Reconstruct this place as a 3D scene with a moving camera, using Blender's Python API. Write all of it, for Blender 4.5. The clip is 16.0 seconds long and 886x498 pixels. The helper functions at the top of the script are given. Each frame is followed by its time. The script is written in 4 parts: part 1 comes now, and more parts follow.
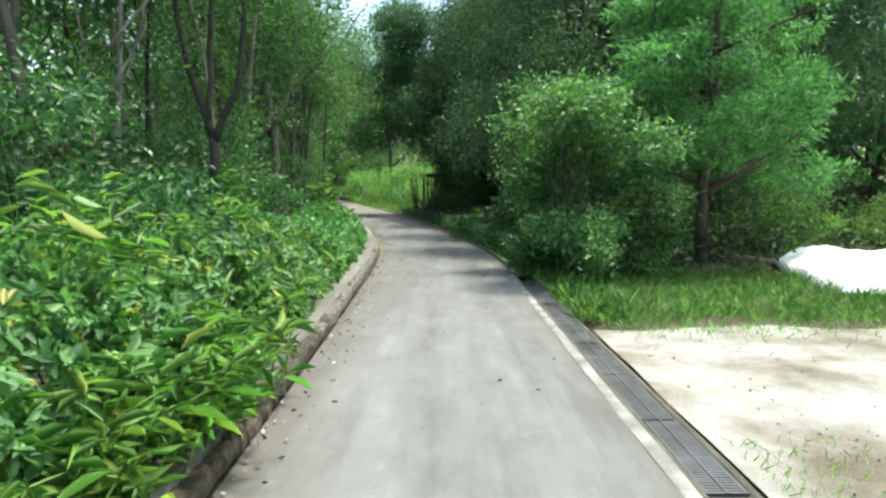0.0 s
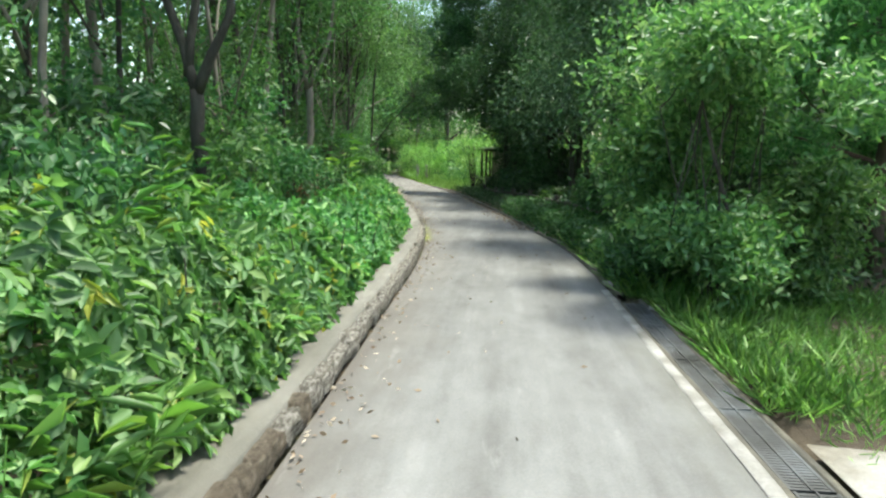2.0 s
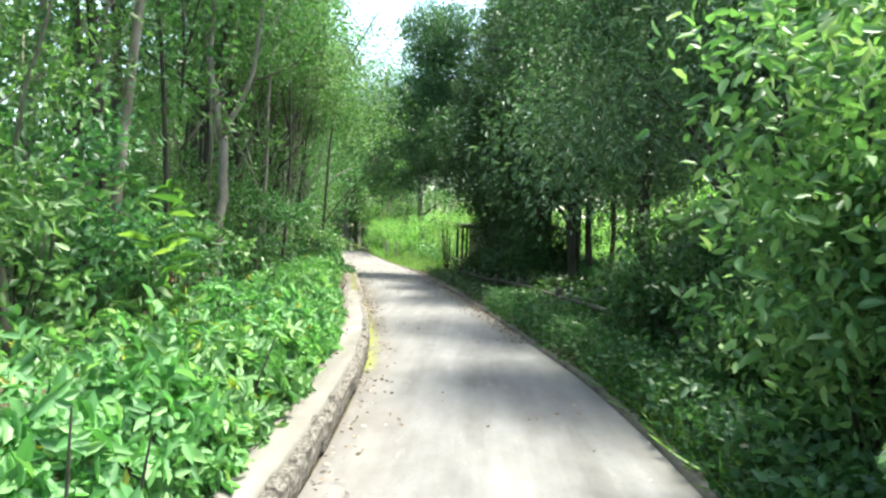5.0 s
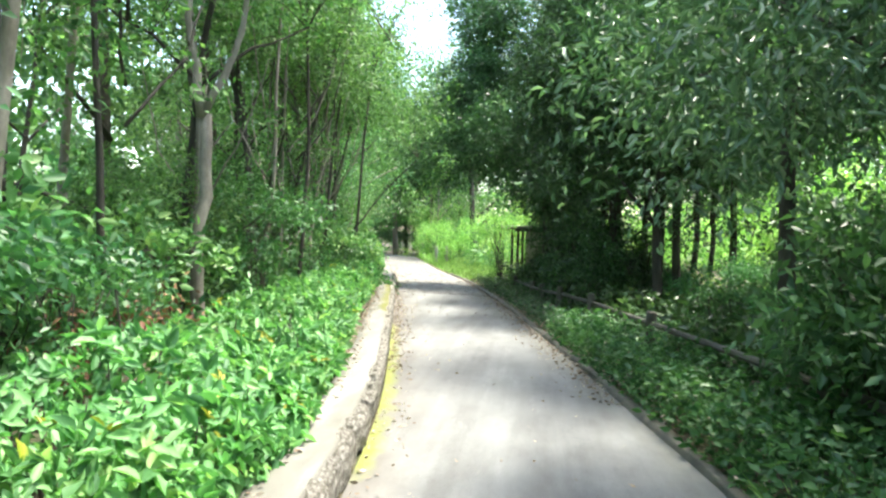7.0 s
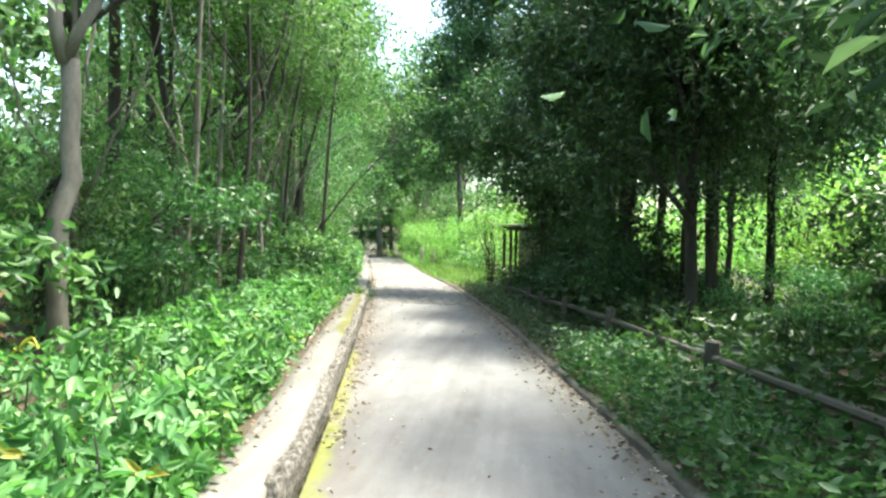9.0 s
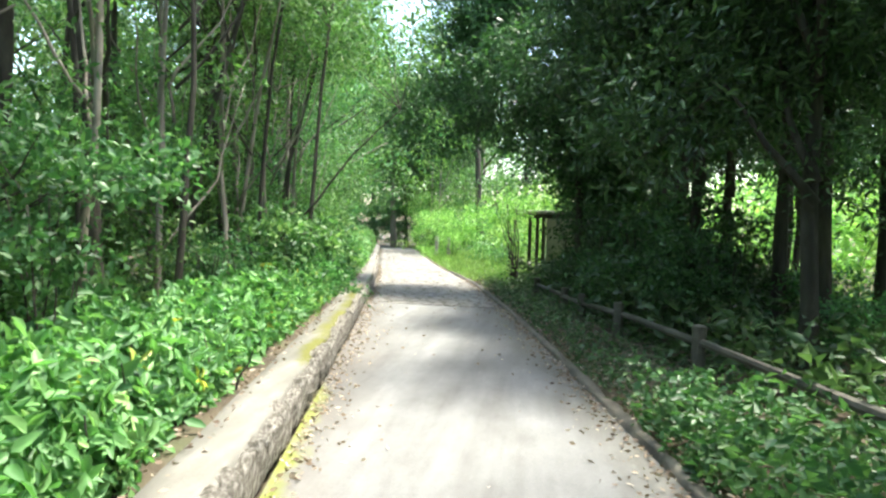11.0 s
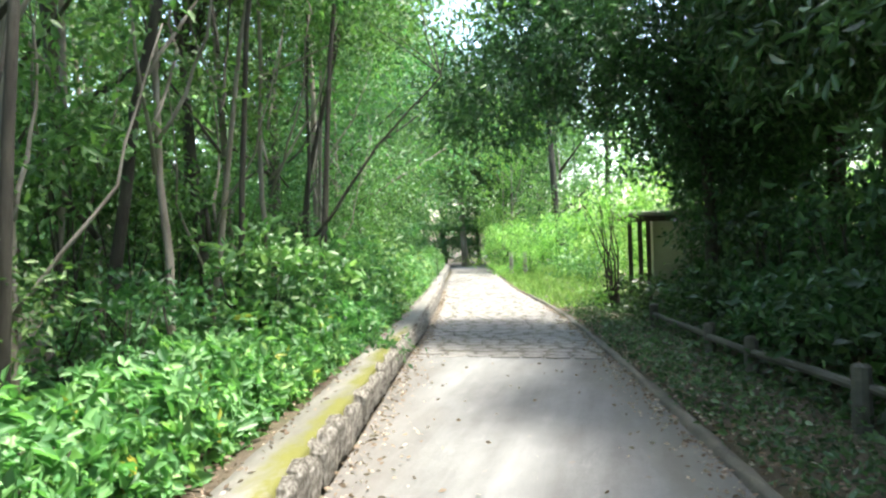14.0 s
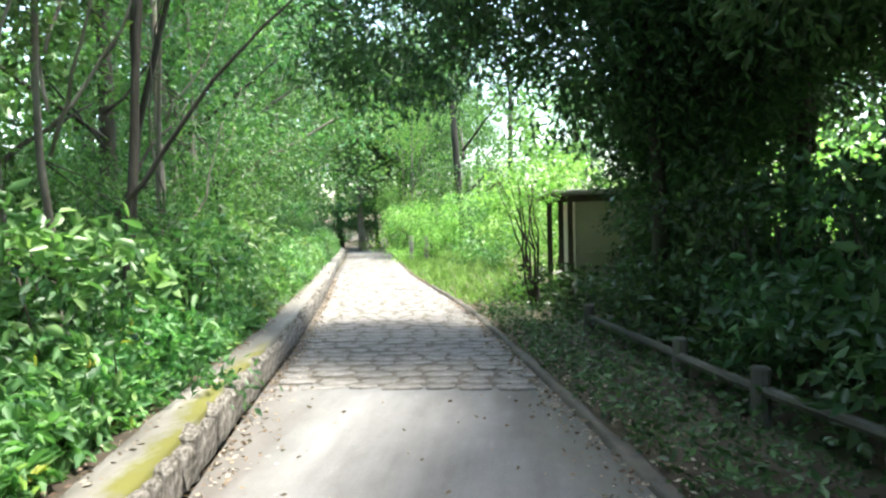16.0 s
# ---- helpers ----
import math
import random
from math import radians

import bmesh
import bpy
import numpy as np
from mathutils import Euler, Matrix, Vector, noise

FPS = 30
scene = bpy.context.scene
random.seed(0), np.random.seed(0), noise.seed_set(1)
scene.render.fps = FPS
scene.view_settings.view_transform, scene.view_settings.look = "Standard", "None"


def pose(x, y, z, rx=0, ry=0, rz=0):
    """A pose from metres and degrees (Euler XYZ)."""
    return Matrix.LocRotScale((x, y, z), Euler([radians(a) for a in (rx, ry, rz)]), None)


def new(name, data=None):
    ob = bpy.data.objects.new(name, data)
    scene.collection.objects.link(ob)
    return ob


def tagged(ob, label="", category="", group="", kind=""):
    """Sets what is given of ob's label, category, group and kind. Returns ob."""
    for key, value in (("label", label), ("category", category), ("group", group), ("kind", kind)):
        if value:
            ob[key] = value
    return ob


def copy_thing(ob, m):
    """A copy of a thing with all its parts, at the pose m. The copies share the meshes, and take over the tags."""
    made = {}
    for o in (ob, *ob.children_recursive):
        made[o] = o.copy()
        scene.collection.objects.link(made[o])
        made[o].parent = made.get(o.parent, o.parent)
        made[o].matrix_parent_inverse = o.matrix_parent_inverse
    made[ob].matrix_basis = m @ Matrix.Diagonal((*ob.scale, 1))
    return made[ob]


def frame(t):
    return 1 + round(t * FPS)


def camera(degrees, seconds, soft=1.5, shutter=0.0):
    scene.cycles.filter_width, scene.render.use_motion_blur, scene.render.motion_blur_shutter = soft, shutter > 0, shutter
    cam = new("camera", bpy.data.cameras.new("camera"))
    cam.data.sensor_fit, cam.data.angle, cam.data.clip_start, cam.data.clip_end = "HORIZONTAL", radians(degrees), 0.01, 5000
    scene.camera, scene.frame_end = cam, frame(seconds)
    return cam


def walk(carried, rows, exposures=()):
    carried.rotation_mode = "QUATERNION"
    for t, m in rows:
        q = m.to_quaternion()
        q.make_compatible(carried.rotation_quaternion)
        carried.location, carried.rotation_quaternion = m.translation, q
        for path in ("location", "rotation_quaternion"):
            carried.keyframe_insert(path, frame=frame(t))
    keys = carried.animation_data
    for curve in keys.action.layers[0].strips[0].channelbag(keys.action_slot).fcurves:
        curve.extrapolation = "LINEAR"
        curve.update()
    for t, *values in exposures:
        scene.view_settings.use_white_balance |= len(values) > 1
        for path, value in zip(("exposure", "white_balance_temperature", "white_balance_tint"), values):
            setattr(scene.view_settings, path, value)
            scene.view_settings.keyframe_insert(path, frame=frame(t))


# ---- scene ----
cam = camera(69.3, 16.0, soft=2.4)
METRES, EYE, TILT, LEAN, TURN = 23.0, 1.5, -5.7, 0.0, 0.0
ROWS = [
    (0.0, 0.0, 0.0, 0.0, -0.0, 0.0, -0.0),
    (0.5, -0.0045, 0.0328, 0.0036, 0.82, -1.68, -0.52),
    (1.0, -0.0032, 0.066, 0.007, 3.95, -2.06, -0.5),
    (1.5, -0.0055, 0.0979, 0.0103, 4.5, -2.1, -1.21),
    (2.0, -0.0053, 0.133, 0.0125, 4.96, -2.2, -1.58),
    (2.5, -0.009, 0.1654, 0.0159, 5.03, -2.57, -2.01),
    (3.0, -0.0118, 0.1988, 0.0191, 5.48, -1.69, -2.28),
    (3.5, -0.0124, 0.2298, 0.0229, 4.6, -0.32, -2.78),
    (4.0, -0.0128, 0.2617, 0.026, 2.64, 1.33, -2.24),
    (6.5, -0.0101, 0.43, 0.0463, 4.41, 7.33, -1.92),
    (7.0, -0.015, 0.4604, 0.0492, 7.6, 4.76, -2.39),
    (7.5, -0.0139, 0.4919, 0.0526, 7.0, 4.75, -1.94),
    (8.0, -0.0177, 0.5194, 0.0557, 6.74, 4.66, -1.83),
    (10.5, -0.0297, 0.6734, 0.0672, 6.63, 5.29, -2.35),
    (11.0, -0.0358, 0.703, 0.0701, 8.18, 3.99, -2.57),
    (11.5, -0.0428, 0.7328, 0.0729, 15.09, 4.41, -1.8),
    (12.0, -0.0463, 0.762, 0.0759, 13.44, 4.34, -1.32),
    (12.5, -0.0519, 0.7912, 0.0787, 14.86, 3.72, -0.69),
    (13.0, -0.0528, 0.8197, 0.082, 16.65, 2.74, -0.34),
    (13.5, -0.0572, 0.8472, 0.0856, 17.09, 2.77, -0.13),
    (14.0, -0.0589, 0.8763, 0.0884, 15.25, 5.33, 0.38),
    (14.5, -0.0652, 0.9038, 0.0914, 10.62, 4.91, 0.62),
    (15.0, -0.067, 0.932, 0.0938, 8.17, 5.03, 1.45),
    (15.5, -0.0746, 0.9594, 0.0971, 7.82, 4.11, 1.21),
    (16.0, -0.0763, 0.9877, 0.1002, 6.38, 3.67, 0.91),
]
walk(cam, [(t, pose(0, 0, EYE, TILT, LEAN, TURN) @ pose(METRES * x, METRES * y, METRES * z, 90 + pitch, roll, yaw)) for t, x, y, z, yaw, pitch, roll in ROWS],
     exposures=[(0.0, 1.6, 6550, 1), (2.0, 1.72, 6550, 1), (4.0, 2.2, 6600, 4), (6.5, 2.75, 6650, 5), (12.0, 2.7, 6650, 6), (16.0, 2.72, 6500, 9)])

# ---- world and sun ----
SUN_DIR = Vector((0.26, 0.06, 0.95)).normalized()
world = bpy.data.worlds.new("sky")
scene.world = world
world.use_nodes = True
wn = world.node_tree.nodes
sky = wn.new("ShaderNodeTexSky")
sky.sky_type = "NISHITA"
sky.sun_disc = False
sky.sun_elevation = math.asin(SUN_DIR.z)
sky.sun_rotation = math.atan2(SUN_DIR.x, SUN_DIR.y)
sky.air_density, sky.dust_density, sky.ozone_density = 1.3, 3.0, 0.6
wn["Background"].inputs["Strength"].default_value = 0.15
world.node_tree.links.new(sky.outputs["Color"], wn["Background"].inputs["Color"])
sun_data = bpy.data.lights.new("sun", "SUN")
sun_data.energy, sun_data.angle, sun_data.color = 2.3, radians(8.0), (1.0, 0.95, 0.86)
sun = new("sun", sun_data)
sun.rotation_mode = "QUATERNION"
sun.rotation_quaternion = SUN_DIR.to_track_quat("Z", "Y")

rng = np.random.default_rng(7)


# ---- plan of the lane ----
LEFT = ((-40, -1.0), (0, -1.1), (6, -1.14), (9, -1.2), (12, -1.25), (14, -1.38), (16, -1.6), (18, -1.97), (21, -2.58), (25, -3.38),
        (28.5, -4.15), (31, -4.62), (34, -5.35), (37.3, -6.1), (42, -7.3), (60, -11.6), (67, -13.6), (110, -26), (240, -66))
RIGHT = ((-40, 1.3), (0, 1.28), (6, 1.22), (10, 1.2), (12.5, 1.15), (15, 0.95), (17, 0.58), (19, 0.31), (21.7, -0.17), (25, -0.72), (28.5, -1.38),
         (34.4, -2.6), (42.6, -4.9), (60, -9.0), (67, -10.6), (110, -22), (240, -62))


def smooth_line(table):
    ys, xs = np.array(table, float).T
    fine = np.arange(ys[0], ys[-1], 0.5)
    vals = np.interp(fine, ys, xs)
    for _ in range(6):
        vals[1:-1] = (vals[:-2] + 2 * vals[1:-1] + vals[2:]) / 4
    return lambda y: float(np.interp(y, fine, vals))


left_x, right_x = smooth_line(LEFT), smooth_line(RIGHT)


def kerb_h(y):
    return float(np.interp(y, (0, 8, 16, 24, 30), (0.14, 0.16, 0.25, 0.29, 0.3)))


# ---- materials ----
def material(name):
    m = bpy.data.materials.new(name)
    m.use_nodes = True
    return m, m.node_tree.nodes, m.node_tree.links


def noise_node(nodes, links, scale, detail=6, rough=0.6, stretch=None):
    tc = nodes.new("ShaderNodeTexCoord")
    n = nodes.new("ShaderNodeTexNoise")
    n.inputs["Scale"].default_value, n.inputs["Detail"].default_value, n.inputs["Roughness"].default_value = scale, detail, rough
    if stretch:
        mp = nodes.new("ShaderNodeMapping")
        mp.inputs["Scale"].default_value = stretch
        links.new(tc.outputs["Object"], mp.inputs["Vector"])
        links.new(mp.outputs["Vector"], n.inputs["Vector"])
    else:
        links.new(tc.outputs["Object"], n.inputs["Vector"])
    return n.outputs["Fac"]


def ramp(nodes, links, fac, stops):
    r = nodes.new("ShaderNodeValToRGB")
    while len(r.color_ramp.elements) < len(stops):
        r.color_ramp.elements.new(0.5)
    for e, (p, c) in zip(r.color_ramp.elements, stops):
        e.position = p
        e.color = (*c, 1) if len(c) == 3 else c
    links.new(fac, r.inputs["Fac"])
    return r.outputs["Color"]


def mix(nodes, links, fac, a, b, blend="MIX"):
    n = nodes.new("ShaderNodeMix")
    n.data_type, n.blend_type = "RGBA", blend
    for value, socket in ((fac, n.inputs["Factor"]), (a, n.inputs[6]), (b, n.inputs[7])):
        if isinstance(value, (int, float)):
            socket.default_value = value
        elif isinstance(value, tuple):
            socket.default_value = (*value, 1)
        else:
            links.new(value, socket)
    return n.outputs[2]


def maths(nodes, links, op, a, b=0.0, c=None):
    n = nodes.new("ShaderNodeMath")
    n.operation, n.use_clamp = op, False
    for value, socket in zip((a, b, c), n.inputs):
        if value is None:
            continue
        if isinstance(value, (int, float)):
            socket.default_value = value
        else:
            links.new(value, socket)
    return n.outputs[0]


def bump(nodes, links, height, strength, distance=0.02):
    b = nodes.new("ShaderNodeBump")
    b.inputs["Strength"].default_value, b.inputs["Distance"].default_value = strength, distance
    links.new(height, b.inputs["Height"])
    links.new(b.outputs["Normal"], nodes["Principled BSDF"].inputs["Normal"])


def mottled(name, stops, scale=3.0, rough=0.85, fine=40.0, relief=0.4, distance=0.01, stretch=None, metal=0.0):
    m, n, l = material(name)
    big = noise_node(n, l, scale, stretch=stretch)
    small = noise_node(n, l, fine, 8, 0.7, stretch=stretch)
    col = ramp(n, l, big, stops)
    col = mix(n, l, 0.5, col, ramp(n, l, small, ((0.3, (0.35, 0.35, 0.35)), (0.7, (0.68, 0.68, 0.68)))), "OVERLAY")
    bs = n["Principled BSDF"]
    l.new(col, bs.inputs["Base Color"])
    bs.inputs["Roughness"].default_value, bs.inputs["Metallic"].default_value = rough, metal
    bump(n, l, small, relief, distance)
    return m


def foliage(name, stops, through_part=0.35, rough=0.45, patch=0.8):
    """Leaves: each island its own tone, with slow drifts from clump to clump."""
    m, n, l = material(name)
    g = n.new("ShaderNodeNewGeometry")
    drift = noise_node(n, l, patch, 2)
    fac = maths(n, l, "ADD", maths(n, l, "MULTIPLY", g.outputs["Random Per Island"], 0.6), maths(n, l, "MULTIPLY", drift, 0.4))
    col = ramp(n, l, fac, stops)
    oi = n.new("ShaderNodeObjectInfo")
    tone = n.new("ShaderNodeHueSaturation")
    l.new(col, tone.inputs["Color"])
    l.new(maths(n, l, "ADD", maths(n, l, "MULTIPLY", oi.outputs["Random"], 0.35), 0.82), tone.inputs["Value"])
    l.new(maths(n, l, "ADD", maths(n, l, "MULTIPLY", oi.outputs["Random"], 0.03), 0.485), tone.inputs["Hue"])
    bs = n["Principled BSDF"]
    l.new(tone.outputs["Color"], bs.inputs["Base Color"])
    bs.inputs["Roughness"].default_value = rough
    tr = n.new("ShaderNodeBsdfTranslucent")
    l.new(mix(n, l, 1.0, tone.outputs["Color"], (1.2, 1.42, 0.8), "MULTIPLY"), tr.inputs["Color"])
    mx = n.new("ShaderNodeMixShader")
    mx.inputs[0].default_value = through_part
    l.new(bs.outputs[0], mx.inputs[1])
    l.new(tr.outputs[0], mx.inputs[2])
    l.new(mx.outputs[0], n["Material Output"].inputs["Surface"])
    return m


def greens(dark, mid, light, extra=None):
    stops = [(0.2, dark), (0.5, mid), (0.72, light)]
    if extra:
        stops.append((0.86, extra))
    return tuple(stops)


HEDGE = foliage("hedge_leaves", greens((0.05, 0.135, 0.045), (0.105, 0.25, 0.08), (0.18, 0.35, 0.125), (0.30, 0.44, 0.15)), 0.42, 0.52)
SASA = foliage("bamboo_grass_leaves", greens((0.07, 0.17, 0.04), (0.14, 0.30, 0.065), (0.24, 0.40, 0.09), (0.46, 0.46, 0.12)), 0.42, 0.45)
YELLOWED = foliage("yellowed_leaves", greens((0.20, 0.26, 0.04), (0.34, 0.36, 0.06), (0.45, 0.42, 0.08)), 0.35, 0.45)
WOOD_LEAF = foliage("woodland_leaves", greens((0.035, 0.09, 0.028), (0.08, 0.175, 0.055), (0.15, 0.27, 0.085)), 0.4, 0.5)
UNDER_LEAF = foliage("undergrowth_leaves", greens((0.03, 0.095, 0.038), (0.06, 0.165, 0.063), (0.105, 0.24, 0.085)), 0.42, 0.42)
# Dark greens include the shade on trees and weeds right of the lane.
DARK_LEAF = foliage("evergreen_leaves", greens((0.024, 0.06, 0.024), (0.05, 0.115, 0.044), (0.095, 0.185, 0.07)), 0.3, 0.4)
SHRUB_LEAF = foliage("roadside_shrub_leaves", greens((0.05, 0.13, 0.046), (0.11, 0.235, 0.08), (0.20, 0.35, 0.13), (0.34, 0.45, 0.2)), 0.4, 0.4)
PINE_LEAF = foliage("pine_needles", greens((0.05, 0.13, 0.045), (0.10, 0.23, 0.075), (0.18, 0.34, 0.12)), 0.42, 0.5)
# Paler grey-green that puts the sheen of lit leaves into their colour.
SHEEN_LEAF = foliage("sheen_evergreen_leaves", greens((0.05, 0.105, 0.058), (0.095, 0.185, 0.10), (0.17, 0.28, 0.16)), 0.38, 0.33)
# Extra bright greens: the clearing's sunlight is partly in the leaf colour.
BRIGHT_LEAF = foliage("sunlit_clearing_leaves", greens((0.10, 0.21, 0.05), (0.18, 0.33, 0.08), (0.29, 0.45, 0.13)), 0.45, 0.5)
GRASS = foliage("grass_blades", greens((0.11, 0.23, 0.055), (0.19, 0.36, 0.09), (0.31, 0.48, 0.15)), 0.4, 0.5)
DRY_LEAF = foliage("dry_leaves", greens((0.11, 0.075, 0.045), (0.24, 0.18, 0.12), (0.42, 0.37, 0.29)), 0.1, 0.7)
BROWN_LEAF = foliage("withered_leaves", greens((0.09, 0.035, 0.02), (0.16, 0.07, 0.04), (0.2, 0.12, 0.06)), 0.2, 0.7)
BARK_DARK = mottled("dark_bark", ((0.3, (0.02, 0.018, 0.013)), (0.5, (0.045, 0.041, 0.031)), (0.7, (0.08, 0.076, 0.058))), 5, 0.9, 30, 0.9, 0.02, (1, 1, 0.25))
BARK_PALE = mottled("pale_bark", ((0.3, (0.12, 0.105, 0.08)), (0.7, (0.27, 0.25, 0.205))), 4, 0.9, 25, 0.6, 0.012, (1, 1, 0.4))
BARK_PINE = mottled("pine_bark", ((0.3, (0.045, 0.032, 0.024)), (0.7, (0.11, 0.08, 0.058))), 5, 0.9, 22, 1.0, 0.02, (1, 1, 0.4))
SOIL = mottled("forest_soil", ((0.3, (0.035, 0.026, 0.017)), (0.5, (0.075, 0.058, 0.036)), (0.7, (0.06, 0.075, 0.03))), 0.9, 0.95, 18, 0.8, 0.04)
GRAVEL = mottled("pale_gravel", ((0.34, (0.13, 0.112, 0.078)), (0.47, (0.25, 0.235, 0.20)), (0.62, (0.38, 0.375, 0.35))), 1.1, 0.95, 45, 0.9, 0.02)
CONCRETE = mottled("worn_concrete", ((0.3, (0.20, 0.185, 0.155)), (0.55, (0.34, 0.32, 0.28)), (0.75, (0.45, 0.43, 0.38))), 2.5, 0.9, 45, 0.6, 0.008)
EDGING = mottled("pale_edging_concrete", ((0.34, (0.12, 0.115, 0.10)), (0.5, (0.2, 0.195, 0.18)), (0.66, (0.3, 0.295, 0.28))), 2.5, 0.9, 60, 0.4, 0.005)
STONE = mottled("rough_kerb_stone", ((0.34, (0.075, 0.066, 0.052)), (0.46, (0.15, 0.137, 0.113)), (0.58, (0.30, 0.282, 0.25)), (0.75, (0.44, 0.425, 0.39))), 5, 0.95, 30, 1.0, 0.03)
EARTHY = mottled("earth_crusted_stone", ((0.32, (0.055, 0.042, 0.028)), (0.5, (0.125, 0.10, 0.07)), (0.68, (0.21, 0.18, 0.14))), 4, 0.95, 30, 1.0, 0.03)
STEEL = mottled("galvanised_steel", ((0.34, (0.05, 0.05, 0.046)), (0.5, (0.09, 0.092, 0.092)), (0.66, (0.15, 0.16, 0.17))), 1.6, 0.65, 60, 0.2, 0.003, None, 0.5)
DARK_CONCRETE = mottled("dark_mottled_concrete", ((0.3, (0.04, 0.038, 0.03)), (0.7, (0.12, 0.11, 0.085))), 3, 0.85, 40, 0.7, 0.012)
# Weathered wood, its colour darkened further for the deep shade round the fence.
LOG = mottled("weathered_shaded_log", ((0.3, (0.035, 0.034, 0.027)), (0.5, (0.07, 0.067, 0.053)), (0.7, (0.125, 0.118, 0.095))), 3, 0.9, 30, 0.6, 0.01, (1, 0.4, 1))
TARP = mottled("white_plastic_sheet", ((0.3, (0.72, 0.74, 0.76)), (0.7, (0.82, 0.83, 0.84))), 2, 0.45, 12, 0.5, 0.03)
PLASTER = mottled("beige_plaster", ((0.3, (0.44, 0.40, 0.33)), (0.7, (0.60, 0.56, 0.48))), 1.5, 0.9, 50, 0.3, 0.006)
TIMBER = mottled("dark_timber", ((0.3, (0.03, 0.025, 0.02)), (0.7, (0.08, 0.065, 0.05))), 4, 0.8, 40, 0.5, 0.006, (1, 1, 0.2))
ROOFING = mottled("grey_roofing", ((0.3, (0.22, 0.22, 0.21)), (0.7, (0.36, 0.35, 0.33))), 2, 0.7, 30, 0.4, 0.008)


def paving(name, moss_colour, y0, y1, stops, moss_lo, moss_hi, relief, dirty=False):
    """Grey paving with a moss stain along its left edge between y0 and y1 ('off' is the distance from that edge)."""
    m, n, l = material(name)
    big = noise_node(n, l, 0.8, 4, 0.6, stretch=(2.6, 0.18, 1))
    mid = noise_node(n, l, 3.0, 8, 0.65, stretch=(1, 0.45, 1))
    fine = noise_node(n, l, 70, 8, 0.75)
    both = maths(n, l, "ADD", maths(n, l, "MULTIPLY", big, 0.6), maths(n, l, "MULTIPLY", mid, 0.4))
    col = ramp(n, l, both, stops)
    col = mix(n, l, 0.45, col, ramp(n, l, fine, ((0.3, (0.33, 0.33, 0.33)), (0.7, (0.68, 0.68, 0.68)))), "OVERLAY")
    at = n.new("ShaderNodeAttribute")
    at.attribute_name = "off"
    if dirty:
        # earth washed along both edges, and paler wheel tracks
        drift = maths(n, l, "MULTIPLY", maths(n, l, "SUBTRACT", noise_node(n, l, 1.6, 6, 0.65, stretch=(1, 0.35, 1)), 0.5), 1.1)
        wide = maths(n, l, "ADD", at.outputs["Fac"], drift)
        soil = ramp(n, l, wide, ((0.05, (0.95, 0.95, 0.95)), (0.62, (0, 0, 0)), (0.93, (0, 0, 0)), (1.0, (0, 0, 0))))
        col = mix(n, l, maths(n, l, "MULTIPLY", soil, 0.62), col, mix(n, l, mid, (0.052, 0.043, 0.033), (0.118, 0.10, 0.08)))
        far_side = maths(n, l, "SUBTRACT", 2.45, wide)
        soil = ramp(n, l, far_side, ((0.0, (0.8, 0.8, 0.8)), (0.4, (0, 0, 0))))
        col = mix(n, l, maths(n, l, "MULTIPLY", soil, 0.55), col, mix(n, l, mid, (0.05, 0.048, 0.028), (0.10, 0.094, 0.06)))
        scuff = ramp(n, l, noise_node(n, l, 2.2, 9, 0.72, stretch=(2.2, 0.5, 1)), ((0.60, (0, 0, 0)), (0.72, (1, 1, 1))))
        col = mix(n, l, maths(n, l, "MULTIPLY", scuff, 0.35), col, (0.30, 0.30, 0.29))
    tc = n.new("ShaderNodeTexCoord")
    sep = n.new("ShaderNodeSeparateXYZ")
    l.new(tc.outputs["Object"], sep.inputs[0])
    up = n.new("ShaderNodeMapRange")
    up.inputs["From Min"].default_value, up.inputs["From Max"].default_value = y0, y0 + 1.5
    dn = n.new("ShaderNodeMapRange")
    dn.inputs["From Min"].default_value, dn.inputs["From Max"].default_value = y1, y1 - 2
    l.new(sep.outputs["Y"], up.inputs["Value"])
    l.new(sep.outputs["Y"], dn.inputs["Value"])
    edge = n.new("ShaderNodeMapRange")
    edge.inputs["From Min"].default_value, edge.inputs["From Max"].default_value = moss_hi, moss_lo
    l.new(at.outputs["Fac"], edge.inputs["Value"])
    wob = noise_node(n, l, 3.5, 6, 0.7, stretch=(1, 0.5, 1))
    mask = maths(n, l, "MULTIPLY", maths(n, l, "MULTIPLY", up.outputs[0], dn.outputs[0]), edge.outputs[0])
    mask = maths(n, l, "MULTIPLY", mask, maths(n, l, "MULTIPLY", wob, 1.9))
    mask = ramp(n, l, mask, ((0.6, (0, 0, 0)), (0.95, (1, 1, 1))))
    col = mix(n, l, mask, col, mix(n, l, mid, moss_colour, tuple(c * 1.5 for c in moss_colour)))
    bs = n["Principled BSDF"]
    l.new(col, bs.inputs["Base Color"])
    bs.inputs["Roughness"].default_value = 0.88
    bump(n, l, fine, relief, 0.006)
    return m


ROAD = paving("lane_paving", (0.115, 0.13, 0.028), 13.5, 23.5, ((0.34, (0.085, 0.084, 0.08)), (0.46, (0.125, 0.125, 0.121)), (0.56, (0.158, 0.16, 0.156)), (0.68, (0.215, 0.215, 0.21))), 0.02, 0.42, 0.4, True)
CAP = paving("kerb_cap", (0.075, 0.075, 0.012), 20.5, 31.0, ((0.3, (0.07, 0.067, 0.055)), (0.5, (0.14, 0.135, 0.118)), (0.68, (0.25, 0.243, 0.225))), 0.06, 0.42, 0.6)
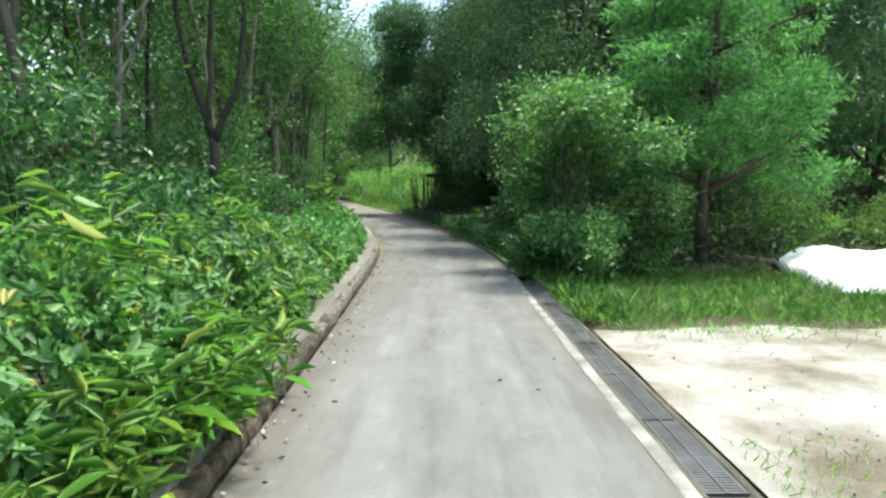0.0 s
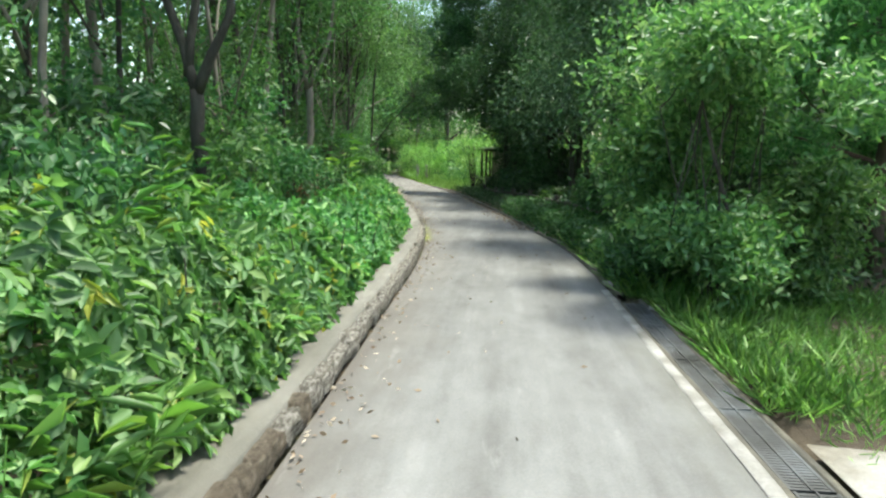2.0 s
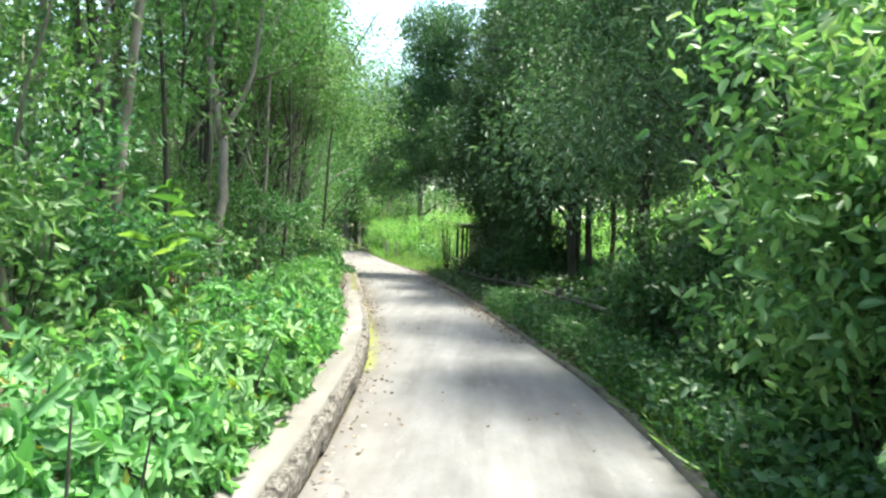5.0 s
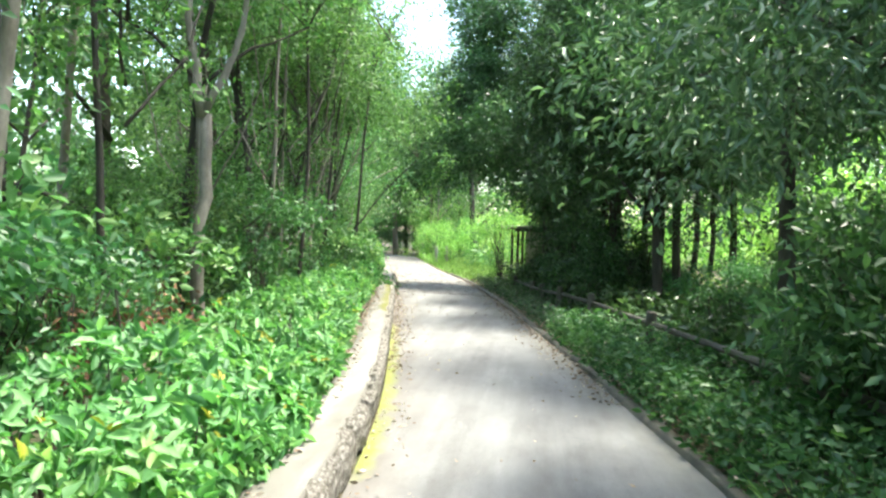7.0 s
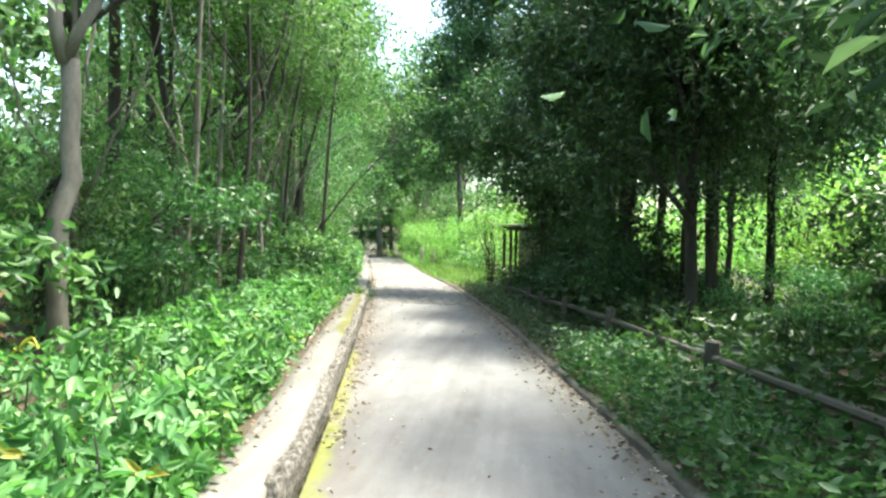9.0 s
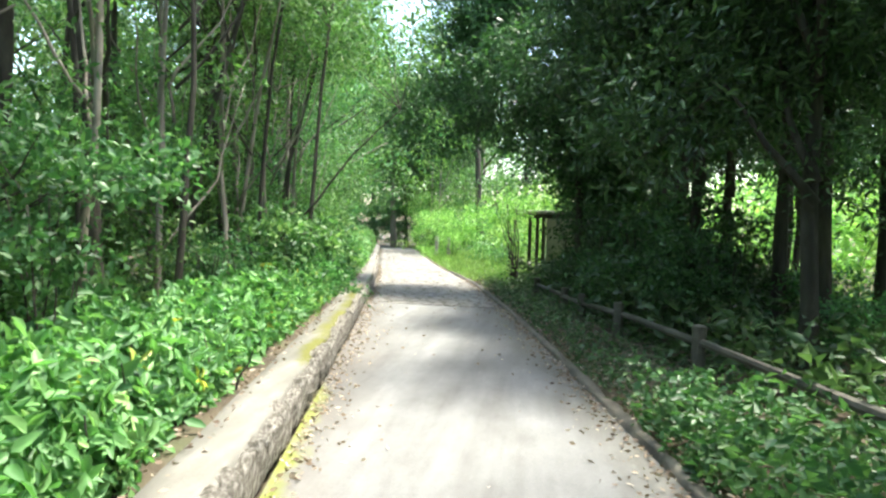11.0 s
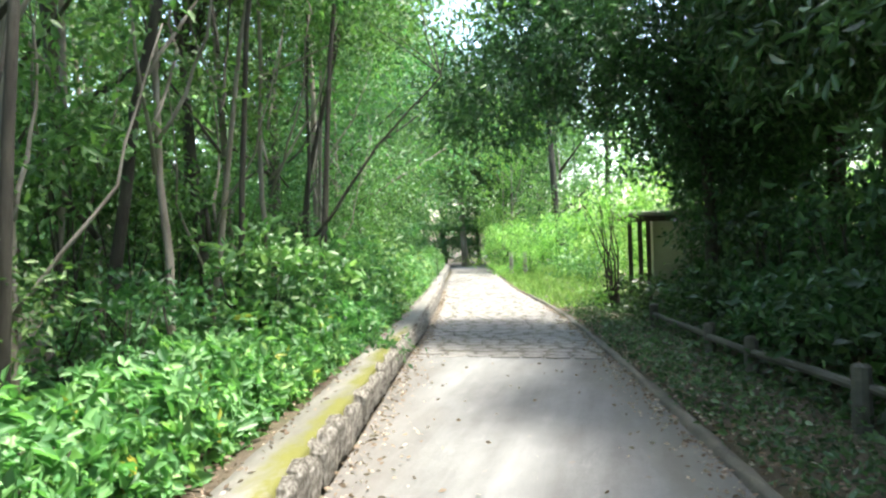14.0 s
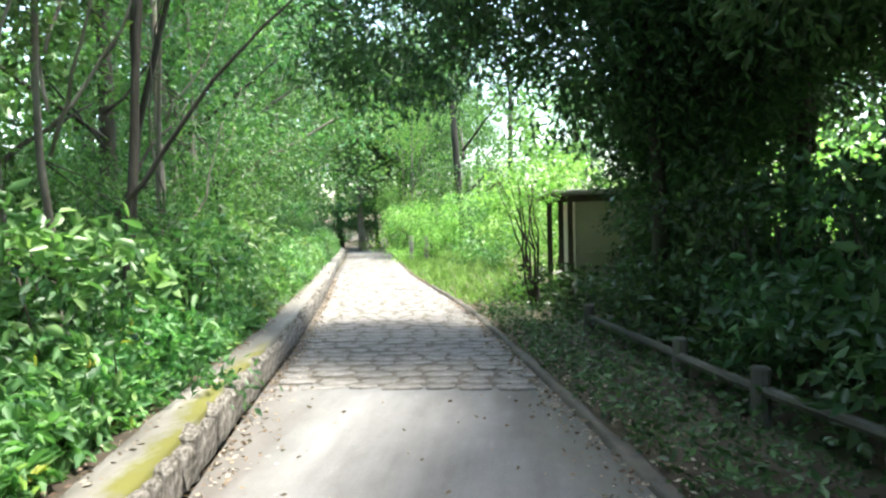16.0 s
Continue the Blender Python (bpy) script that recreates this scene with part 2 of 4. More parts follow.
COBBLE = mottled("worn_paving_stone", ((0.32, (0.075, 0.068, 0.06)), (0.5, (0.15, 0.143, 0.13)), (0.68, (0.24, 0.232, 0.215))), 1.7, 0.85, 50, 0.6, 0.008)
JOINT = mottled("earth_filled_joints", ((0.3, (0.05, 0.045, 0.035)), (0.7, (0.12, 0.108, 0.085))), 5, 0.95, 40, 0.7, 0.01)


# ---- building helpers ----
def thing(name, label="", category="", group="", kind="", at=(0, 0, 0)):
    e = new(name)
    e.location = at
    e.empty_display_size = 0.2
    return tagged(e, label, category, group, kind)


def finish(bm, name, mat, smooth=False):
    me = bpy.data.meshes.new(name)
    bm.to_mesh(me)
    bm.free()
    me.materials.append(mat)
    if smooth:
        me.shade_smooth()
    return me


def part(name, bm, mat, parent=None, label="", smooth=False):
    me = bm if isinstance(bm, bpy.types.Mesh) else finish(bm, name, mat, smooth)
    ob = new(name, me)
    ob.parent = parent
    return tagged(ob, label)


def array_mesh(name, verts, faces, mat, smooth=False, attr=None):
    """A mesh from arrays worked out in code; faces all have one number of corners."""
    verts, faces = np.asarray(verts, np.float32).reshape(-1, 3), np.asarray(faces, np.int32)
    me = bpy.data.meshes.new(name)
    k = faces.shape[1]
    me.vertices.add(len(verts))
    me.vertices.foreach_set("co", verts.ravel())
    me.loops.add(faces.size)
    me.loops.foreach_set("vertex_index", faces.ravel())
    me.polygons.add(len(faces))
    me.polygons.foreach_set("loop_start", np.arange(len(faces), dtype=np.int32) * k)
    me.update(calc_edges=True)
    me.validate()
    me.materials.append(mat)
    if attr is not None:
        a = me.attributes.new("off", "FLOAT", "POINT")
        a.data.foreach_set("value", np.asarray(attr, np.float32))
    if smooth:
        me.shade_smooth()
    return me


def unit(v):
    return v / np.maximum(np.linalg.norm(v, axis=-1, keepdims=True), 1e-6)


def leaf_mesh(name, base, way, size, width, mat, fine=False, droop=0.12, r=rng, hint=None):
    """A mesh of separate folded leaves: base points, directions, lengths, and width as a share of the length."""
    n = len(base)
    way = unit(way)
    if hint is None:
        hint = unit(np.column_stack((r.normal(0, 1.0, n), r.normal(0, 1.0, n), r.normal(0.5, 0.7, n))))
    side = unit(np.cross(way, hint))
    up = np.cross(side, way)
    L = np.broadcast_to(np.asarray(size, float), (n,))[:, None]
    if fine:
        local = ((0, 0, 0), (0.28, 0.42, 0.08), (0.66, 0.36, 0.05), (1, 0, -droop), (0.66, -0.36, 0.05), (0.28, -0.42, 0.08))
        face = np.array(((0, 1, 2, 3), (0, 3, 4, 5)))
    else:
        local = ((0, 0, 0), (0.45, 0.5, 0.07), (1, 0, -droop), (0.45, -0.5, 0.07))
        face = np.array(((0, 1, 2), (0, 2, 3)))
    k = len(local)
    v = np.stack([base + L * (a * way + b * width * side + c * up) for a, b, c in local], 1)
    f = (face[None] + (np.arange(n) * k)[:, None, None]).reshape(-1, face.shape[1])
    return array_mesh(name, v, f, mat)


def blob_points(blobs, clumps, per, spread, r, shell=0.5):
    """Clump centres within ellipsoids (cx, cy, cz, rx, ry, rz), biased outward, and leaf points round them, with outward ways."""
    blobs = np.array(blobs, float)
    vol = blobs[:, 3] * blobs[:, 4] * blobs[:, 5]
    pick = r.choice(len(blobs), clumps, p=vol / vol.sum())
    d = unit(r.normal(size=(clumps, 3)))
    rad = r.uniform(shell, 1.0, clumps) ** 0.6 * r.uniform(0.82, 1.12, clumps)
    centre = blobs[pick, :3] + d * blobs[pick, 3:] * rad[:, None]
    pts = np.repeat(centre, per, 0) + r.normal(0, spread, (clumps * per, 3)) * (1, 1, 0.6)
    out = np.repeat(d, per, 0) * 0.5 + r.normal(0, 0.6, (clumps * per, 3)) + (0, 0, -0.15)
    return centre, pts, out


def tube(bm, pts, radii, sides=7, rough=0.0, r=None):
    rings = []
    pts = [Vector(p) for p in pts]
    for i, (p, rad) in enumerate(zip(pts, radii)):
        d = (pts[min(i + 1, len(pts) - 1)] - pts[max(i - 1, 0)]).normalized()
        a = d.orthogonal().normalized() if abs(d.z) < 0.5 else d.cross(Vector((0, 1, 0))).normalized()
        b = d.cross(a)
        ring = []
        for s in range(sides):
            w = 2 * math.pi * s / sides
            k = rad * (1 + (r.uniform(-rough, rough) if r is not None else 0))
            ring.append(bm.verts.new(p + a * (math.cos(w) * k) + b * (math.sin(w) * k)))
        rings.append(ring)
    for a, b in zip(rings, rings[1:]):
        for s in range(sides):
            bm.faces.new((a[s], a[(s + 1) % sides], b[(s + 1) % sides], b[s]))
    bm.faces.new(rings[0][::-1])
    bm.faces.new(rings[-1])
    return bm


def bent(a, b, n, sway, r):
    """A line from a to b in n steps with a slow random sway."""
    a, b = Vector(a), Vector(b)
    out, off = [], Vector((0, 0, 0))
    for i in range(n + 1):
        k = i / n
        if 0 < i < n:
            off += Vector((r.normal(0, sway), r.normal(0, sway), 0))
        out.append(a.lerp(b, k) + off * (1 - k * 0.3))
    return out


def box(bm, x0, x1, y0, y1, z0, z1, bevel=0.0):
    g = bmesh.ops.create_cube(bm, size=1.0)
    for v in g["verts"]:
        v.co = Vector((x0 + (v.co.x + 0.5) * (x1 - x0), y0 + (v.co.y + 0.5) * (y1 - y0), z0 + (v.co.z + 0.5) * (z1 - z0)))
    if bevel:
        edges = list({e for v in g["verts"] for e in v.link_edges})
        bmesh.ops.bevel(bm, geom=edges, offset=bevel, segments=1, affect="EDGES")
    return bm


def tree(name, label, stems, blobs, bark, leaf, clumps, per, spread, size, width, seed, at=(0, 0, 0), twigs=10, droop=0.12, fine=False, shell=0.5, group=""):
    """stems: lists of (points, first radius, last radius): the first is the trunk, the others limbs."""
    r = np.random.default_rng(seed)
    root = thing(name, label, name.replace("_", " "), group, at=at)
    for i, (ends, r0, r1) in enumerate(stems):
        pts = []
        for a, b in zip(ends, ends[1:]):
            seg = bent(a, b, 4, 0.035, r)
            pts += seg if not pts else seg[1:]
        radii = [r0 + (r1 - r0) * k / (len(pts) - 1) for k in range(len(pts))]
        if i == 0:
            radii[0] *= 1.35
        part("trunk" if i == 0 else "limb", tube(bmesh.new(), pts, radii, 8, 0.06, r), bark, root, smooth=True)
    centre, pts, out = blob_points(blobs, clumps, per, spread, r, shell)
    part("crown", leaf_mesh("crown", pts, out, r.uniform(0.65, 1.25, len(pts)) * size, width, leaf, fine, droop, r), leaf, root)
    if twigs:
        bm = bmesh.new()
        tips = [Vector(s[0][-1]) for s in stems] + [Vector(s[0][len(s[0]) // 2]) for s in stems]
        for c in centre[r.choice(len(centre), min(twigs, len(centre)), replace=False)]:
            c = Vector(c)
            start = min(tips, key=lambda p: (p - c).length)
            tube(bm, bent(start, c, 3, 0.04, r), (0.012, 0.009, 0.007, 0.004), 5)
        tagged(part("brushwood", bm, bark, root), kind="stuff")
    return root


# ---- ground, lane and kerbs ----
YS = np.concatenate((np.arange(-40, 0, 2.0), np.arange(0, 46, 0.5), np.arange(46, 80, 2.0), np.arange(80, 240, 20.0)))


def ground_z(side, d, y):
    rise = kerb_h(y) - 0.05 if side < 0 else 0.05
    base = rise * min(1.0, max(0.0, (d - 0.12) / 0.15)) - 0.07 * (1 - min(1.0, d / 0.15))
    if side > 0:
        if y < 10:
            base = -0.012 if d > 0.4 else -0.12
        elif y < 12:
            base = base * (y - 10) / 2 - 0.05 * (12 - y) / 2
    return base + (0.05 * noise.noise((d * 0.6 * side, y * 0.5, 0)) * min(1, max(0, d - 0.5) / 1.5) if (side < 0 or y > 12) else 0)


def sheet(name, offs, mat, ys=YS):
    """offs: (side, d) columns from left to right; side -1: left of the lane, 1: right of it, 0: share d across it."""
    verts, att = [], []
    for y in ys:
        lx, rx = left_x(y), right_x(y)
        for side, d in offs:
            if side == 0:
                verts.append((lx + (rx - lx) * d, y, -0.07))
            else:
                verts.append(((lx - d) if side < 0 else (rx + d), y, ground_z(side, d, y)))
            att.append(d)
    w = len(offs)
    f = [(j * w + i, j * w + i + 1, (j + 1) * w + i + 1, (j + 1) * w + i) for j in range(len(ys) - 1) for i in range(w - 1)]
    return array_mesh(name, verts, f, mat, True, att)


OFFS = (400, 120, 60, 30, 18, 12, 9, 7, 5.5, 4.5, 3.7, 3.0, 2.4, 1.9, 1.5, 1.1, 0.8, 0.5, 0.3, 0.2, 0.1, 0.02)
ground = part("ground", sheet("ground", [(-1, d) for d in OFFS] + [(0, 0.3), (0, 0.7)] + [(1, d) for d in OFFS[::-1]], SOIL), SOIL)
tagged(ground, "dark forest soil with leaf mould", "ground", kind="structure")

verts, att = [], []
cols = np.linspace(0, 1, 13)
ROAD_YS = np.concatenate((np.arange(-40, 0, 2.0), np.arange(0, 46, 0.25), np.arange(46, 70, 1.0)))
for y in ROAD_YS:
    lx, rx = left_x(y), right_x(y)
    for c in cols:
        verts.append((lx + (rx - lx) * c, y, 0.012 * (1 - (2 * c - 1) ** 2) + 0.006 * noise.noise((c * 3, y * 0.6, 4))))
        att.append((rx - lx) * c)
w = len(cols)
road = part("road", array_mesh("road", verts, [(j * w + i, j * w + i + 1, (j + 1) * w + i + 1, (j + 1) * w + i) for j in range(len(ROAD_YS) - 1) for i in range(w - 1)], ROAD, True, att), ROAD)
tagged(road, "narrow worn grey concrete lane with moss stains", "road", kind="structure")


def ribbon(profile, ys, mat, name, edge, wobble=0.0, attr_from=0.0):
    """profile(y): list of (offset outward, z) from one foot to the other; edge: (function, sign)."""
    verts, att = [], []
    r = np.random.default_rng(5)
    n = 0
    for y in ys:
        prof = profile(y)
        n = len(prof)
        for o, z in prof:
            verts.append((edge[0](y) + edge[1] * (o + r.uniform(-wobble, wobble)), y, z + r.uniform(-wobble, wobble)))
            att.append(max(0.0, o - attr_from))
    f = [(j * n + i, j * n + i + 1, (j + 1) * n + i + 1, (j + 1) * n + i) for j in range(len(ys) - 1) for i in range(n - 1)]
    if edge[1] > 0:
        f = [q[::-1] for q in f]
    me = array_mesh(name, verts, f, mat, False, att)
    return me


kerb = thing("kerb_stone_wall", "low rubble kerb with a worn concrete cap", "kerb", kind="structure")
ky = np.concatenate((np.arange(-10, 0, 1.0), np.arange(0, 45, 0.2), np.arange(45, 67, 1.0)))
part("cap", ribbon(lambda y: [(0.10, -0.05), (0.10, kerb_h(y) - 0.02), (0.125, kerb_h(y)), (0.22, kerb_h(y) + 0.004), (0.32, kerb_h(y)), (0.43, kerb_h(y) - 0.008), (0.46, kerb_h(y) - 0.12)],
                   ky, CAP, "cap", (left_x, -1), 0.006, 0.1), CAP, kerb, "worn concrete cap stained with olive moss")

drain_y = np.arange(2.95, 10.3, 0.25)
gutter = thing("drain_gutter", "grey roadside drain with steel grating", "drain", kind="structure")
part("channel", ribbon(lambda y: [(0.0, 0.004), (0.03, 0.006), (0.035, -0.08), (0.25, -0.08), (0.255, 0.004), (0.30, 0.004), (0.31, -0.08)], drain_y, DARK_CONCRETE, "channel", (right_x, 1), 0.003), DARK_CONCRETE, gutter)
bm = bmesh.new()
box(bm, right_x(2.9) + 0.0, right_x(2.9) + 0.3, 2.9, 2.95, -0.1, 0.006, 0.004)
part("end_stop", bm, DARK_CONCRETE, gutter)
for k in range(7):
    y0 = 3.0 + k * 1.0
    bm = bmesh.new()
    x0 = right_x(y0 + 0.5) + 0.04
    box(bm, x0, x0 + 0.015, y0, y0 + 0.985, -0.03, 0.0)
    box(bm, x0 + 0.195, x0 + 0.21, y0, y0 + 0.985, -0.03, 0.0)
    box(bm, x0 + 0.1, x0 + 0.112, y0, y0 + 0.985, -0.03, 0.003)
    for s in range(33):
        ys = y0 + 0.005 + s * 0.0297
        box(bm, x0 + 0.015, x0 + 0.195, ys, ys + 0.021, -0.025, -0.003)
    part("grating", bm, STEEL, gutter, "galvanised steel grating")
strip = part("road_edging", ribbon(lambda y: [(-0.09, 0.004), (-0.08, 0.010), (-0.05, 0.011), (-0.004, 0.010), (-0.002, -0.05)], np.arange(-8, 10.6, 0.3), EDGING, "road_edging", (right_x, 1), 0.004), EDGING)
tagged(strip, "pale concrete edging strip beside the drain", "edging", kind="structure")
edge_kerb = part("low_kerb", ribbon(lambda y: [(0.0, -0.05), (0.015, 0.035), (0.035, 0.05), (0.09, 0.05), (0.12, 0.025), (0.14, -0.05)], np.concatenate((np.arange(10.2, 36, 0.25), np.arange(36, 40, 1.0))), DARK_CONCRETE, "low_kerb", (right_x, 1), 0.016), DARK_CONCRETE)
tagged(edge_kerb, "low dark concrete kerb under leaf litter", "kerb", kind="structure")

verts, f = [], []
gx = np.linspace(0, 1, 30)
gy = np.linspace(0, 1, 30)
for j in gy:
    for i in gx:
        x = right_x(0) + 0.27 + i * 14
        top = 6.55 + 0.35 * noise.noise((x * 0.8, 1, 0)) + 0.15 * noise.noise((x * 3, 2, 0)) + max(0, x - 5) * 0.1
        y = -14 + (top + 14) * j
        verts.append((x + (0.06 * noise.noise((y * 2.3, 4, 0)) if i == 0 else 0), y, 0.012 + 0.02 * noise.noise((x * 0.9, y * 0.9, 3)) + 0.012 * min(1, i * 6)))
f = [(j * 30 + i, j * 30 + i + 1, (j + 1) * 30 + i + 1, (j + 1) * 30 + i) for j in range(29) for i in range(29)]
gravel = part("gravel_yard", array_mesh("gravel_yard", verts, f, GRAVEL, True), GRAVEL)
tagged(gravel, "pale sandy gravel yard beside the lane", "gravel", kind="structure")


# ---- hedge along the kerb ----
def shrub_block(y0, y1, height, depth, n, seed, front=0.34):
    r = np.random.default_rng(seed)
    ym = (y0 + y1) / 2
    root = thing("hedge_shrub", "leafy green shrub with a few yellow leaves" if seed % 2 else "bright green leafy shrub above the kerb", "shrub", "hedge along the kerb", at=(left_x(ym) - front, ym, kerb_h(ym) - 0.06))
    pts, ways = [], []
    while len(pts) < n:
        y = r.uniform(y0 - 0.15, y1 + 0.15)
        d = r.uniform(0, 1) ** 1.4 * depth
        h = height * (0.84 + 0.58 * noise.noise((y * 1.1, d * 1.1, seed * 0.1)) + 0.18 * noise.noise((y * 3.3, d * 3.3, 2)))
        round_off = math.sqrt(max(0.0, 1 - (1 - min(1, d / 0.55)) ** 2))
        top = h * (0.25 + 0.75 * round_off)
        if r.uniform() < 0.42:
            z = top * r.uniform(0.02, 1)
            dd = 0.05 + 0.55 * (1 - math.sqrt(max(0, 1 - (z / max(h, 0.1)) ** 2))) + r.exponential(0.06)
            p = (left_x(y) - front - dd + 0.10 * noise.noise((y * 4, z * 4, 1)), y, z)
            wv = (0.9, r.normal(0, 0.6), r.normal(0.15, 0.45))
        else:
            p = (left_x(y) - front - d, y, top - r.exponential(0.10) + (0.12 if r.uniform() < 0.08 else 0))
            wv = (r.normal(0.25, 0.7), r.normal(0, 0.7), r.normal(0.15, 0.35))
        pts.append((p[0] - root.location.x, p[1] - root.location.y, p[2]))
        ways.append(wv)
    tips, axis = np.array(pts), unit(np.array(ways) + (0, 0, 0.45))
    k = 5
    n = len(tips)
    radial = unit(np.cross(np.repeat(axis, k, 0), r.normal(size=(n * k, 3))))
    hint = np.repeat(axis, k, 0) + r.normal(0, 0.25, (n * k, 3))
    ways = radial + np.repeat(axis, k, 0) * r.uniform(-0.15, 0.6, (n * k, 1))
    pts = np.repeat(tips, k, 0) + r.normal(0, 0.012, (n * k, 3))
    size = np.repeat(r.uniform(0.06, 0.135, n), k) * r.uniform(0.7, 1.15, n * k) * (0.8 if y0 < 3.5 else 1.0)
    yel = np.repeat(r.uniform(size=n) < (0.02 if y0 > 8 else 0.03), k)
    part("foliage", leaf_mesh("foliage", pts[~yel], ways[~yel], size[~yel], 0.5, HEDGE, True, 0.22, r, unit(hint[~yel])), HEDGE, root)
    part("yellow_leaves", leaf_mesh("yellow_leaves", pts[yel], ways[yel] + (0, 0, 0.3), size[yel] * 0.9, 0.36, YELLOWED, True, 0.2, r, unit(hint[yel])), YELLOWED, root, "yellowing leaves")
    bm = bmesh.new()
    for _ in range(16):
        b = Vector((r.uniform(-depth, -0.1), r.uniform(y0 - ym, y1 - ym), 0))
        tube(bm, bent(b, b + Vector((r.normal(0, 0.12), r.normal(0, 0.15), height * r.uniform(0.6, 0.9))), 3, 0.03, r), (0.011, 0.009, 0.007, 0.004), 5)
    tagged(part("brushwood", bm, BARK_DARK, root), kind="stuff")


for k in range(18):
    y0 = -1.0 + k * 2.0
    tall = float(np.interp(y0, (0, 5, 9, 14, 22, 34), (1.05, 1.0, 0.88, 0.66, 0.56, 0.62)))
    shrub_block(y0, y0 + 2.0, tall, float(np.interp(y0, (0, 10, 14, 30), (2.6, 2.0, 1.4, 1.25))), 1100 if y0 < 3.5 else 1150 if y0 < 12 else 850 if y0 < 30 else 500, 100 + k, float(np.interp(y0, (0, 12, 20, 30), (0.22, 0.30, 0.62, 0.5))))
for k in range(6):
    shrub_block(35 + k * 4.0, 39 + k * 4.0, 1.1, 2.0, 700, 130 + k, 0.4)


def bamboo_grass(seed, at, height, n_stem, leaf_len):
    r = np.random.default_rng(seed)
    root = thing("bamboo_grass", "clump of bamboo grass with long pointed blades", "bamboo grass", "bamboo grass in the hedge", at=at)
    bm = bmesh.new()
    pts, ways = [], []
    for _ in range(n_stem):
        a = Vector((r.normal(0, 0.1), r.normal(0, 0.12), 0))
        b = a + Vector((r.normal(0.1, 0.16), r.normal(0, 0.18), height * r.uniform(0.6, 1.1)))
        line = bent(a, b, 4, 0.015, r)
        tube(bm, line, (0.005, 0.0045, 0.004, 0.003, 0.002), 5)
        for q in range(14):
            k = r.uniform(0.35, 1.0)
            p = a.lerp(b, k)
            w = r.uniform(0, 2 * math.pi)
            pts.append(p)
            ways.append((math.cos(w), math.sin(w), r.uniform(-0.25, 0.7)))
    pts, ways = np.array([tuple(p) for p in pts]), np.array(ways)
    tagged(part("culm", bm, SASA, root), kind="stuff")
    part("blades", leaf_mesh("blades", pts, ways, r.uniform(0.6, 1.15, len(pts)) * leaf_len, 0.09, SASA, True, 0.25, r), SASA, root)


for k in range(40):
    y = rng.uniform(1.6, 5.4) if k < 32 else rng.uniform(5.5, 12)
    d = rng.uniform(0.2, 0.5) if k < 22 else rng.uniform(0.6, 2.2)
    bamboo_grass(300 + k, (left_x(y) - d, y, kerb_h(y) - 0.05), rng.uniform(0.4, 0.75) if d < 0.6 else rng.uniform(1.1, 1.55), 7, 0.2)

# ---- woodland trees (built once, then copied) ----
WOODS = []


def wood_tree(seed, height, lean, fork, bark, leaf, low, name="woodland_tree", label="slender woodland tree with thin leafy crown", n=260, per=15):
    r = np.random.default_rng(seed)
    top = Vector((lean[0] * height, lean[1] * height, height))
    f = top * fork
    stems = [([(0, 0, -0.3), tuple(f), tuple(top)], 0.06 + height * 0.003, 0.025)]
    for q in range(4):
        k = r.uniform(fork, 0.8)
        a = top * k
        w = r.uniform(0, 6.28)
        ln = r.uniform(1.2, 2.6)
        stems.append(([tuple(a), tuple(a + Vector((math.cos(w) * ln, math.sin(w) * ln, ln * r.uniform(0.5, 1.3))))], 0.035, 0.01))
    blobs = []
    for q in range(8):
        k = r.uniform(low, 1.05)
        a = top * k
        w = r.uniform(0, 6.28)
        o = r.uniform(0.2, 1.7)
        blobs.append((a.x + math.cos(w) * o, a.y + math.sin(w) * o, a.z, r.uniform(0.9, 1.7), r.uniform(0.9, 1.7), r.uniform(0.6, 1.3)))
    return tree(name, label, stems, blobs, bark, leaf, n, per, 0.27, 0.15, 0.42, seed, twigs=14, group="woodland trees")


protos = [
    (wood_tree(11, 11, (0.05, 0.02), 0.35, BARK_PALE, WOOD_LEAF, 0.35), (-7.7, 13.6)),
    (wood_tree(12, 13, (-0.06, 0.0), 0.45, BARK_DARK, WOOD_LEAF, 0.40), (-6.3, 17.2)),
    (wood_tree(13, 9.5, (-0.04, 0.05), 0.30, BARK_DARK, WOOD_LEAF, 0.28), (-7.6, 25.6)),
    (wood_tree(14, 12, (0.07, -0.03), 0.40, BARK_PALE, WOOD_LEAF, 0.32), (-8.6, 21.0)),
    (wood_tree(15, 10, (-0.10, 0.02), 0.50, BARK_PALE, UNDER_LEAF, 0.38), (-5.6, 12.0)),
]
for ob, (x, y) in protos:
    ob.location = (x, y, 0.1)
spots = [(-6.4, 9.6), (-9.3, 10.8), (-8.2, 8.0), (-11.0, 14.0), (-4.9, 15.2), (-7.1, 29.2), (-6.9, 22.6), (-9.0, 26.0), (-7.8, 33.0), (-8.9, 36.5), (-9.8, 40.0), (-10.6, 44.0),
         (-12.2, 48.5), (-13.4, 54.0), (-15.0, 60.0), (-11.5, 31.0), (-12.5, 19.0), (-13.0, 25.0)]
while len(spots) < 46:
    x, y = rng.uniform(-32, -9.5), rng.uniform(2, 80)
    if x < left_x(y) - 4.0 and min(math.hypot(x - a, y - b) for a, b in spots) > 2.2:
        spots.append((x, y))
for i, (x, y) in enumerate(spots):
    ob = copy_thing(protos[i % 5][0], pose(x, y, 0.1, 0, 0, rng.uniform(0, 360)))
    s = rng.uniform(0.85, 1.2)
    ob.scale = (s, s, s)

